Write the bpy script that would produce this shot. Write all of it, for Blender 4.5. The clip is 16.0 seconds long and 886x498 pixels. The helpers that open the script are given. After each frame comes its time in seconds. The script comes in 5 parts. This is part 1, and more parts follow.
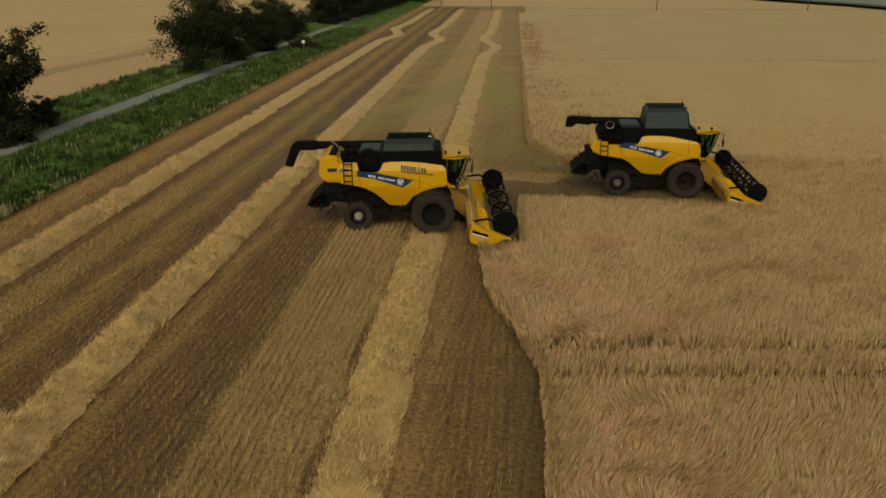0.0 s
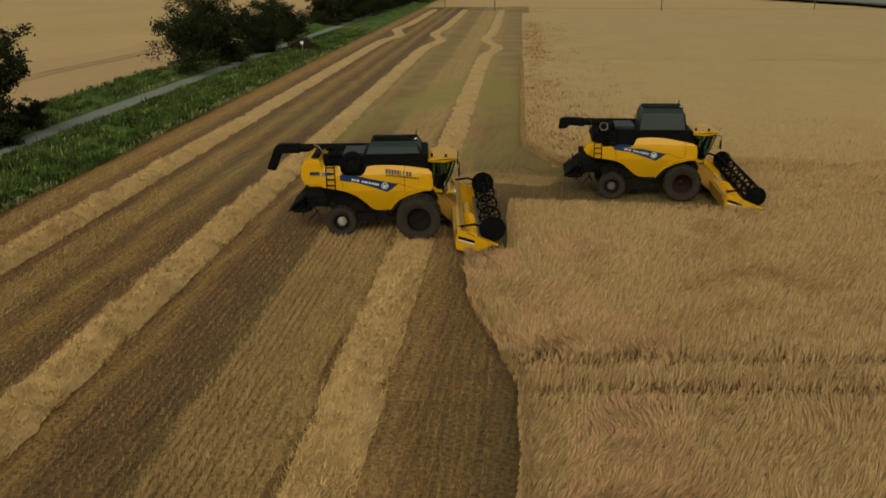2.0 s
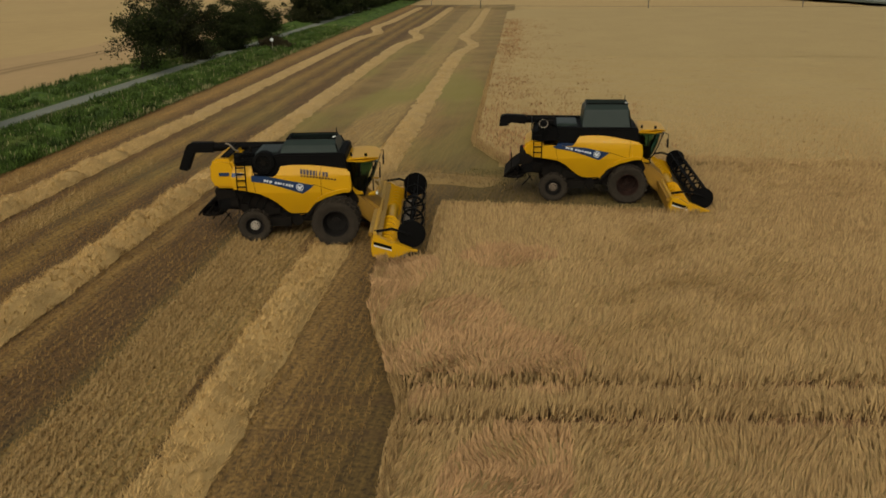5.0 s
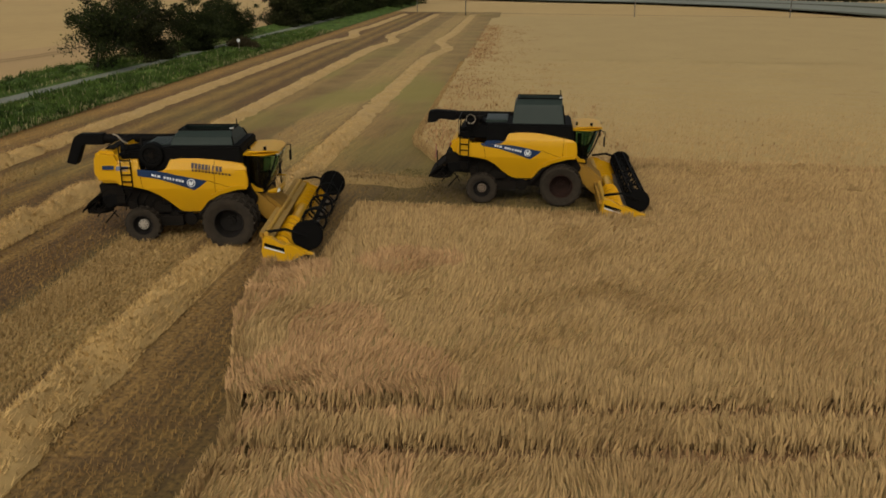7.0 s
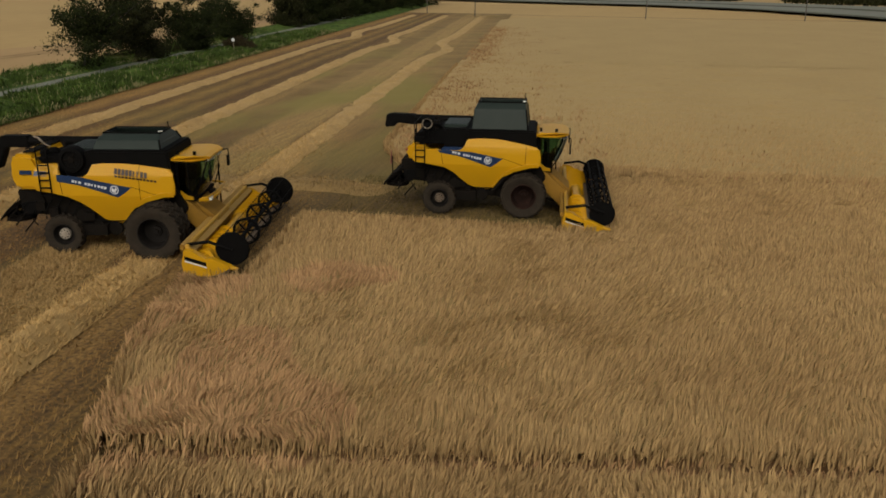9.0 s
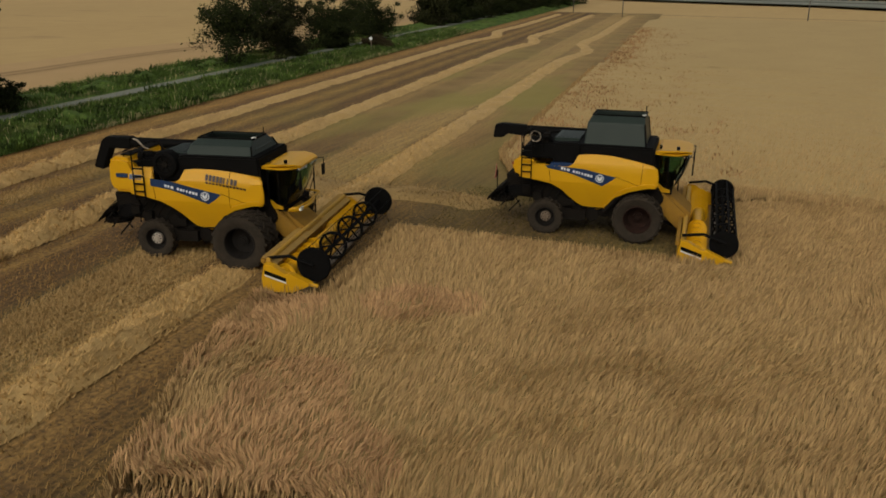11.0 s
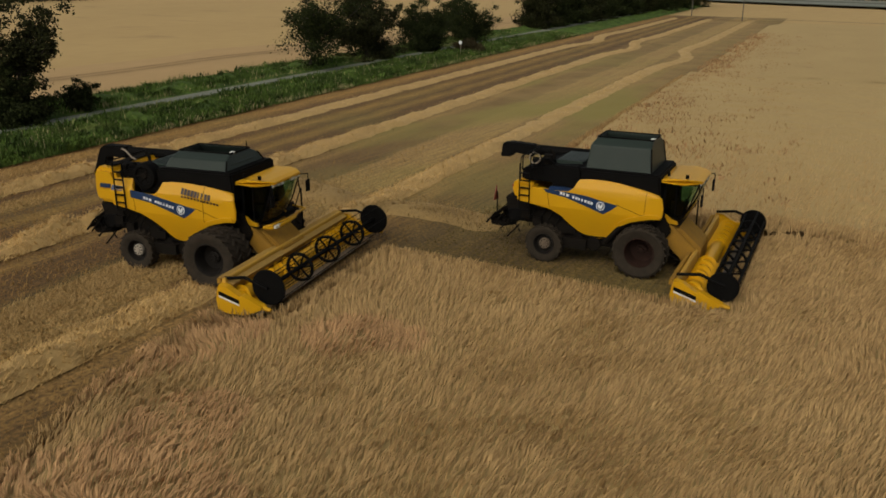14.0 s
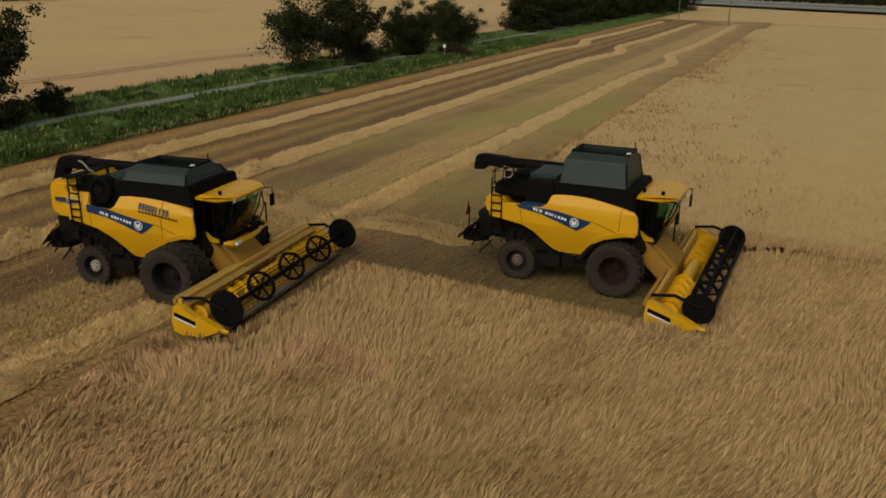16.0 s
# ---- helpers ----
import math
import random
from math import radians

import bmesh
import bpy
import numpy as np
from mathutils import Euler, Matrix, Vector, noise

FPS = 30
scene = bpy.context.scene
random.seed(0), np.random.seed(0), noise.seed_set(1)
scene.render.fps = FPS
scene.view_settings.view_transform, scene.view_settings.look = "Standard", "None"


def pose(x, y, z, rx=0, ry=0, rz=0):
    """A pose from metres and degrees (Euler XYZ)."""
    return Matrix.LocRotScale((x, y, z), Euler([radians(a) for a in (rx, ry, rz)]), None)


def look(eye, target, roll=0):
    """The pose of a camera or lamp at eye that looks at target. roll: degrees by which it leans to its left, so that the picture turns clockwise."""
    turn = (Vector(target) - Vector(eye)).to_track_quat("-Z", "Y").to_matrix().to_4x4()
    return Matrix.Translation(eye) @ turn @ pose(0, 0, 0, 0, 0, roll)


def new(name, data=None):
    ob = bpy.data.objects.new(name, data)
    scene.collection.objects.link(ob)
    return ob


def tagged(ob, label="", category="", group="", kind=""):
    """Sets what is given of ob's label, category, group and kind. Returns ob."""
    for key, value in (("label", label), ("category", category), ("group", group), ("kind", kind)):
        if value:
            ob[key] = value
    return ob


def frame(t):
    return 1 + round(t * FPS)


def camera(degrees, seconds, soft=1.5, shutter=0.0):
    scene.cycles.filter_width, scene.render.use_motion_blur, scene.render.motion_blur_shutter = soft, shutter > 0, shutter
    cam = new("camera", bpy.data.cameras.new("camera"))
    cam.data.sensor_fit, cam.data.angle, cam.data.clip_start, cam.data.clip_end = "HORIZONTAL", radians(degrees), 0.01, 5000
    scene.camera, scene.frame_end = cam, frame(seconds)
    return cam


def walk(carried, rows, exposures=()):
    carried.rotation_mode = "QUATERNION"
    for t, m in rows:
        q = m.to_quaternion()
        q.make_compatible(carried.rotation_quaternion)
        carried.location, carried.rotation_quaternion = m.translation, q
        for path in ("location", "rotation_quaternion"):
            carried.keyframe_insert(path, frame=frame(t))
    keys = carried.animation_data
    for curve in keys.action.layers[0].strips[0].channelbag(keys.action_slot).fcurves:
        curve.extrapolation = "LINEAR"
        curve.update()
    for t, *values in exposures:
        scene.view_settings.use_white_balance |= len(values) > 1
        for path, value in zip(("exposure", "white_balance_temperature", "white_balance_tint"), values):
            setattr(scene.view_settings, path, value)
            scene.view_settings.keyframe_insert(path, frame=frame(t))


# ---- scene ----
cam = camera(55.0, 16.0, 1.7)
PATH = [
    (0, (-5.184, -46.862, 12.101), (-5.505, -44.996, 11.456), -0.59),
    (0.5, (-5.091, -46.393, 12.028), (-5.417, -44.527, 11.386), -0.67),
    (1, (-4.882, -46.030, 11.968), (-5.209, -44.164, 11.327), -0.72),
    (1.5, (-4.637, -45.733, 11.949), (-4.972, -43.869, 11.306), -0.73),
    (2, (-4.462, -45.407, 11.884), (-4.800, -43.544, 11.242), -0.83),
    (2.5, (-4.220, -45.102, 11.827), (-4.553, -43.237, 11.186), -0.89),
    (3, (-3.875, -44.790, 11.797), (-4.204, -42.925, 11.154), -0.92),
    (3.5, (-3.462, -44.364, 11.804), (-3.788, -42.500, 11.158), -0.88),
    (3.7, (-3.270, -44.118, 11.757), (-3.590, -42.253, 11.110), -0.88),
    (5.8, (-0.540, -41.022, 10.814), (-0.887, -39.157, 10.180), -0.75),
    (6, (-0.260, -40.685, 10.692), (-0.608, -38.820, 10.061), -0.72),
    (6.5, (0.521, -39.749, 10.320), (0.182, -37.880, 9.695), -0.44),
    (7, (1.260, -38.835, 9.963), (0.932, -36.962, 9.344), -0.10),
    (7.5, (1.965, -38.068, 9.793), (1.630, -36.195, 9.177), 0.03),
    (8, (2.620, -37.396, 9.724), (2.282, -35.523, 9.109), 0.14),
    (8.2, (2.817, -37.134, 9.711), (2.481, -35.260, 9.096), 0.16),
    (10.3, (3.830, -33.706, 9.551), (3.284, -31.884, 8.934), 0.27),
    (10.5, (3.844, -33.499, 9.604), (3.258, -31.689, 8.986), 0.24),
    (11, (4.249, -33.093, 9.763), (3.570, -31.317, 9.143), 0.22),
    (11.5, (4.657, -32.647, 9.874), (3.949, -30.883, 9.250), 0.11),
    (12, (5.426, -32.028, 9.928), (4.697, -30.273, 9.305), 0.10),
    (12.5, (6.473, -31.294, 9.942), (5.750, -29.536, 9.321), 0.16),
    (13, (7.133, -30.633, 10.065), (6.369, -28.892, 9.444), 0.13),
    (13.5, (7.613, -29.977, 10.111), (6.738, -28.290, 9.490), 0.17),
    (14, (7.828, -29.363, 10.099), (6.896, -27.705, 9.479), 0.26),
    (14.5, (7.824, -28.845, 10.108), (6.848, -27.213, 9.488), 0.39),
    (15, (7.872, -28.635, 10.216), (6.900, -27.000, 9.598), 0.40),
    (15.5, (7.884, -28.404, 10.313), (6.961, -26.741, 9.696), 0.49),
    (16, (7.874, -28.068, 10.331), (6.965, -26.397, 9.713), 0.68),
]
walk(cam, [(t, look(eye, target, roll)) for t, eye, target, roll in PATH], [(0, -0.12, 6700, 0), (2.5, -0.08, 6620, 2), (7, -0.02, 6500, 7), (8.2, -0.08, 6450, 9), (10.3, -0.11, 6450, 8), (12, -0.11, 6430, 7), (13.5, -0.04, 6400, 7), (16, -0.01, 6400, 7)])
SKY, SUN = 0.1, 1.0

# ---- world and light ----
world = bpy.data.worlds.new("overcast_sky")
scene.world = world
world.use_nodes = True
wn = world.node_tree.nodes
sky = wn.new("ShaderNodeTexSky")
sky.sky_type = "NISHITA"
sky.sun_disc = False
sky.sun_elevation = radians(38)
sky.sun_rotation = radians(200)
sky.dust_density = 4.0
wn["Background"].inputs["Strength"].default_value = SKY
veil = wn.new("ShaderNodeHueSaturation")
veil.inputs["Saturation"].default_value = 0.35
warm = wn.new("ShaderNodeMix")
warm.data_type, warm.blend_type = "RGBA", "MULTIPLY"
warm.inputs["Factor"].default_value = 1.0
warm.inputs["B"].default_value = (1.0, 0.95, 0.86, 1)
world.node_tree.links.new(sky.outputs["Color"], veil.inputs["Color"])
world.node_tree.links.new(veil.outputs["Color"], warm.inputs["A"])
world.node_tree.links.new(warm.outputs["Result"], wn["Background"].inputs["Color"])
sun_data = bpy.data.lights.new("sun", "SUN")
sun_data.energy = SUN
sun_data.angle = radians(25)
sun_data.color = (1.0, 0.93, 0.8)
sun = new("sun", sun_data)
sun.matrix_world = pose(0, 0, 60, 50, 0, 20)


# ---- materials ----
def material(name, base, second=None, rough=0.6, metal=0.0, scale=8.0, fine=60.0, bump=0.2, spread=0.5, island=0.0, coat=0.0, stretch=(1, 1, 1), spec=0.5):
    """Two colours mixed by broad and fine noise, with a fine relief; island: how far single pieces differ in brightness."""
    m = bpy.data.materials.new(name)
    m.use_nodes = True
    nt = m.node_tree
    n, l = nt.nodes, nt.links
    b = n["Principled BSDF"]
    b.inputs["Roughness"].default_value = rough
    b.inputs["Metallic"].default_value = metal
    b.inputs["Coat Weight"].default_value = coat
    b.inputs["Specular IOR Level"].default_value = spec
    tc = n.new("ShaderNodeTexCoord")
    mp = n.new("ShaderNodeMapping")
    mp.inputs["Scale"].default_value = stretch
    l.new(tc.outputs["Object"], mp.inputs["Vector"])
    big, small = n.new("ShaderNodeTexNoise"), n.new("ShaderNodeTexNoise")
    for tex, s in ((big, scale), (small, fine)):
        tex.inputs["Scale"].default_value = s
        tex.inputs["Detail"].default_value = 5
        l.new(mp.outputs["Vector"], tex.inputs["Vector"])
    mix = n.new("ShaderNodeMix")
    mix.data_type = "RGBA"
    mix.inputs["A"].default_value = (*base, 1)
    mix.inputs["B"].default_value = (*(second or [c * 0.6 for c in base]), 1)
    add = n.new("ShaderNodeMath")
    add.operation = "MULTIPLY_ADD"
    add.inputs[1].default_value = 0.5
    l.new(small.outputs["Fac"], add.inputs[0])
    half = n.new("ShaderNodeMath")
    half.operation = "MULTIPLY"
    half.inputs[1].default_value = 0.5
    l.new(big.outputs["Fac"], half.inputs[0])
    l.new(half.outputs[0], add.inputs[2])
    ramp = n.new("ShaderNodeMapRange")
    ramp.inputs["From Min"].default_value = 0.5 - spread / 2
    ramp.inputs["From Max"].default_value = 0.5 + spread / 2
    l.new(add.outputs[0], ramp.inputs["Value"])
    l.new(ramp.outputs["Result"], mix.inputs["Factor"])
    out = mix.outputs["Result"]
    if island:
        geo, hsv, mr = n.new("ShaderNodeNewGeometry"), n.new("ShaderNodeHueSaturation"), n.new("ShaderNodeMapRange")
        mr.inputs["To Min"].default_value, mr.inputs["To Max"].default_value = 1 - island, 1 + island
        l.new(geo.outputs["Random Per Island"], mr.inputs["Value"])
        l.new(mr.outputs["Result"], hsv.inputs["Value"])
        l.new(out, hsv.inputs["Color"])
        out = hsv.outputs["Color"]
    l.new(out, b.inputs["Base Color"])
    if bump:
        bp = n.new("ShaderNodeBump")
        bp.inputs["Strength"].default_value = bump
        bp.inputs["Distance"].default_value = 0.02
        l.new(small.outputs["Fac"], bp.inputs["Height"])
        l.new(bp.outputs["Normal"], b.inputs["Normal"])
    return m


YELLOW = material("yellow_paint", (0.6, 0.322, 0.005), (0.49, 0.255, 0.009), rough=0.34, scale=1.2, fine=25, bump=0.02, spread=0.9, coat=0.04, spec=0.2)
CHAFFY = material("chaff_covered_paint", (0.42, 0.245, 0.04), (0.27, 0.165, 0.05), rough=0.85, scale=3, fine=30, bump=0.3, spread=0.4)
DUSTY = material("dusty_yellow_paint", (0.56, 0.31, 0.014), (0.4, 0.235, 0.05), rough=0.6, scale=2.5, fine=30, bump=0.05, spread=0.5)
# dusty orange paint, darkened for shade below the cab and behind the header
DUSTY_SHADED = material("shaded_dusty_orange_paint", (0.34, 0.178, 0.014), (0.2, 0.11, 0.028), rough=0.75, scale=2.0, fine=20, bump=0.1, spread=0.5, spec=0.15)
BLACK = material("black_painted_steel", (0.003, 0.003, 0.0033), (0.007, 0.0065, 0.006), rough=0.6, scale=2, fine=30, bump=0.03, spec=0.04)
CHASSIS = material("dusty_dark_steel", (0.004, 0.0036, 0.0032), (0.013, 0.01, 0.0075), rough=0.85, scale=3, fine=40, spec=0.08)
TANK = material("grey_green_plastic_sheet", (0.018, 0.027, 0.023), (0.026, 0.035, 0.03), rough=0.42, scale=1.5, fine=30, bump=0.03, spec=0.18)
RUBBER = material("dusty_rubber", (0.013, 0.011, 0.009), (0.046, 0.035, 0.024), rough=0.95, scale=4, fine=40, bump=0.15, spec=0.15)
RIM = material("black_wheel_steel", (0.004, 0.0035, 0.003), (0.012, 0.009, 0.007), rough=0.7, scale=4, fine=30, spec=0.2)
RUSTY_RIM = material("rusty_wheel_steel", (0.008, 0.0055, 0.004), (0.034, 0.013, 0.008), rough=0.8, scale=4, fine=30, spec=0.2)
DULL_RIM = material("dull_wheel_steel", (0.17, 0.13, 0.09), (0.08, 0.05, 0.03), rough=0.7, scale=5, fine=30)
PALE_RIM = material("pale_wheel_steel", (0.42, 0.38, 0.32), (0.2, 0.16, 0.12), rough=0.6, scale=5, fine=30)
BLUE = material("blue_decal", (0.007, 0.031, 0.1), (0.005, 0.02, 0.06), rough=0.35, scale=2, fine=20, bump=0)
WHITE = material("white_decal", (0.7, 0.72, 0.74), (0.6, 0.62, 0.64), rough=0.4, bump=0)
BROWN = material("dark_brown_decal", (0.035, 0.014, 0.004), (0.025, 0.01, 0.003), rough=0.5, bump=0)
STEEL = material("worn_steel", (0.35, 0.3, 0.24), (0.2, 0.15, 0.1), rough=0.45, metal=0.6, scale=4, fine=40)
LAMP = material("clear_lamp_lens", (0.75, 0.75, 0.7), (0.6, 0.6, 0.55), rough=0.15, bump=0)
ORANGE = material("dull_red_reflector", (0.3, 0.05, 0.02), (0.2, 0.035, 0.015), rough=0.4, bump=0)


def pane_material(name, tint):
    """Thin tinted glass: what passes is coloured, what is mirrored grows towards a grazing view."""
    m = bpy.data.materials.new(name)
    m.use_nodes = True
    n, l = m.node_tree.nodes, m.node_tree.links
    n.remove(n["Principled BSDF"])
    clear, gloss, fres, mixed = (n.new(k) for k in ("ShaderNodeBsdfTransparent", "ShaderNodeBsdfGlossy", "ShaderNodeFresnel", "ShaderNodeMixShader"))
    clear.inputs["Color"].default_value = (*tint, 1)
    gloss.inputs["Roughness"].default_value = 0.04
    fres.inputs["IOR"].default_value = 1.5
    l.new(fres.outputs["Fac"], mixed.inputs["Fac"])
    l.new(clear.outputs["BSDF"], mixed.inputs[1])
    l.new(gloss.outputs["BSDF"], mixed.inputs[2])
    l.new(mixed.outputs["Shader"], n["Material Output"].inputs["Surface"])
    return m


GLASS = pane_material("tinted_cab_glass", (0.5, 0.66, 0.57))

CROP = material("ripe_wheat_canopy", (0.43, 0.306, 0.124), (0.37, 0.254, 0.098), rough=0.9, scale=0.16, fine=3.0, bump=0.6, spread=0.4, stretch=(1, 0.6, 1))


def streaks(m, colour, scale, stretch, low, high, most):
    """Adds patches of another colour, drawn out sideways, over a material's base colour."""
    nt = m.node_tree
    n, l = nt.nodes, nt.links
    bs = n["Principled BSDF"]
    old = bs.inputs["Base Color"].links[0].from_socket
    tc, mp, tex, mr, mix = (n.new(k) for k in ("ShaderNodeTexCoord", "ShaderNodeMapping", "ShaderNodeTexNoise", "ShaderNodeMapRange", "ShaderNodeMix"))
    mp.inputs["Scale"].default_value = stretch
    tex.inputs["Scale"].default_value, tex.inputs["Detail"].default_value = scale, 6
    mr.inputs["From Min"].default_value, mr.inputs["From Max"].default_value, mr.inputs["To Max"].default_value = low, high, most
    mix.data_type = "RGBA"
    mix.inputs["B"].default_value = (*colour, 1)
    l.new(tc.outputs["Object"], mp.inputs["Vector"])
    l.new(mp.outputs["Vector"], tex.inputs["Vector"])
    l.new(tex.outputs["Fac"], mr.inputs["Value"])
    l.new(mr.outputs["Result"], mix.inputs["Factor"])
    l.new(old, mix.inputs["A"])
    l.new(mix.outputs["Result"], bs.inputs["Base Color"])


streaks(CROP, (0.24, 0.135, 0.06), 0.9, (0.4, 1.0, 1), 0.66, 0.73, 0.5)
BLADE = material("ripe_wheat_ears", (0.404, 0.27, 0.118), (0.33, 0.21, 0.09), rough=0.8, scale=0.16, fine=2.0, bump=0, spread=0.3, island=0.3, spec=0.2)
streaks(BLADE, (0.24, 0.135, 0.06), 0.9, (0.4, 1.0, 1), 0.66, 0.74, 0.4)
DRYSTUB = material("bright_stubble_rows", (0.42, 0.282, 0.12), (0.29, 0.185, 0.072), rough=0.85, scale=0.4, fine=3, bump=0, spread=0.4, island=0.26, spec=0.2)
LODGED = material("flattened_wheat", (0.455, 0.278, 0.13), (0.36, 0.21, 0.097), rough=0.8, scale=0.5, fine=3.0, bump=0, spread=0.35, island=0.24, spec=0.2)
RUSSET = material("russet_flattened_wheat", (0.37, 0.22, 0.102), (0.29, 0.165, 0.075), rough=0.85, scale=0.5, fine=3.0, bump=0, spread=0.4, island=0.3, spec=0.2)
FARRED = material("reddish_weathered_wheat", (0.37, 0.225, 0.103), (0.29, 0.168, 0.078), rough=0.85, scale=0.5, fine=3.0, bump=0, spread=0.4, island=0.3, spec=0.2)
# darker copy of STRAW that holds the loose stalks' own shade
BED = material("self_shaded_straw", (0.52, 0.35, 0.136), (0.345, 0.22, 0.08), rough=0.85, scale=0.5, fine=5, bump=0.6, spread=0.45)
STRAW = material("straw", (0.595, 0.395, 0.152), (0.385, 0.242, 0.085), rough=0.8, scale=0.7, fine=6, bump=0.6, spread=0.4, island=0.35)
STUB = material("stubble_stalks", (0.29, 0.172, 0.05), (0.17, 0.096, 0.027), rough=0.85, scale=0.4, fine=3, bump=0, spread=0.4, island=0.32)
# olive stubs of the cut strip, darkened for the wheat's shade
OLIVE = material("olive_shaded_stubble", (0.125, 0.092, 0.024), (0.08, 0.06, 0.015), rough=0.85, scale=0.4, fine=3, bump=0, spread=0.4, island=0.2, spec=0.2)
# the dark second colour paints shaded gaps between tufts
GRASS = material("verge_grass", (0.09, 0.14, 0.026), (0.03, 0.052, 0.011), rough=0.85, scale=0.45, fine=2, bump=0.5, spread=0.24, island=0.5, spec=0.12)
streaks(GRASS, (0.12, 0.1, 0.034), 0.16, (1.0, 0.5, 1), 0.56, 0.72, 0.45)
WEED = material("dark_weeds", (0.034, 0.058, 0.013), (0.018, 0.032, 0.008), rough=0.85, scale=0.4, fine=3, bump=0, island=0.45, spec=0.1)
SEED = material("pale_seed_heads", (0.34, 0.29, 0.14), (0.2, 0.18, 0.07), rough=0.8, island=0.4, bump=0)
ASPHALT = material("worn_lane_asphalt", (0.2, 0.205, 0.165), (0.14, 0.145, 0.12), rough=0.9, scale=0.6, fine=12, bump=0.3)
BARK = material("tree_bark", (0.035, 0.028, 0.02), (0.02, 0.016, 0.012), rough=0.95, scale=3, fine=25, bump=0.6)
LEAF = material("dark_tree_leaves", (0.03, 0.037, 0.0095), (0.012, 0.0165, 0.005), rough=0.8, scale=0.5, fine=4, bump=0, island=0.55, spec=0.1)
LEAF2 = material("dull_tree_leaves", (0.033, 0.034, 0.0105), (0.013, 0.015, 0.0055), rough=0.8, scale=0.5, fine=4, bump=0, island=0.55, spec=0.1)
BRAMBLE = material("brown_bramble_leaves", (0.06, 0.045, 0.022), (0.028, 0.024, 0.011), rough=0.85, scale=0.5, fine=4, bump=0, island=0.5, spec=0.1)
HEADLAND = material("reddish_ripe_wheat", (0.435, 0.282, 0.122), (0.385, 0.25, 0.105), rough=0.95, scale=0.08, fine=0.8, bump=0.1, spread=0.35, stretch=(1, 0.4, 1))
MARGIN = material("grass_balk", (0.2, 0.135, 0.055), (0.14, 0.1, 0.04), rough=0.95, scale=0.3, fine=3)
DITCH = material("ditch_grass", (0.06, 0.06, 0.025), (0.035, 0.038, 0.015), rough=0.95, scale=0.1, fine=1)
SOIL = material("tramline_soil", (0.27, 0.15, 0.066), (0.33, 0.19, 0.085), rough=0.95, scale=0.8, fine=6)
POLE = material("weathered_pole_wood", (0.12, 0.1, 0.08), (0.07, 0.06, 0.05), rough=0.9, scale=2, fine=30)
FARFIELD = material("far_wheat_field", (0.46, 0.315, 0.124), (0.4, 0.265, 0.1), rough=0.95, scale=0.03, fine=0.5, bump=0.1, spread=0.35, stretch=(1, 0.4, 1))
streaks(FARFIELD, (0.24, 0.14, 0.06), 0.12, (0.35, 1.0, 1), 0.62, 0.72, 0.4)
FRESH = material("fresh_dropped_straw", (0.34, 0.22, 0.08), (0.23, 0.148, 0.05), rough=0.85, scale=0.7, fine=6, bump=0.6, spread=0.4, island=0.35)
DIRT = material("bare_track_soil", (0.36, 0.235, 0.1), (0.27, 0.165, 0.07), rough=0.95, scale=0.3, fine=4)


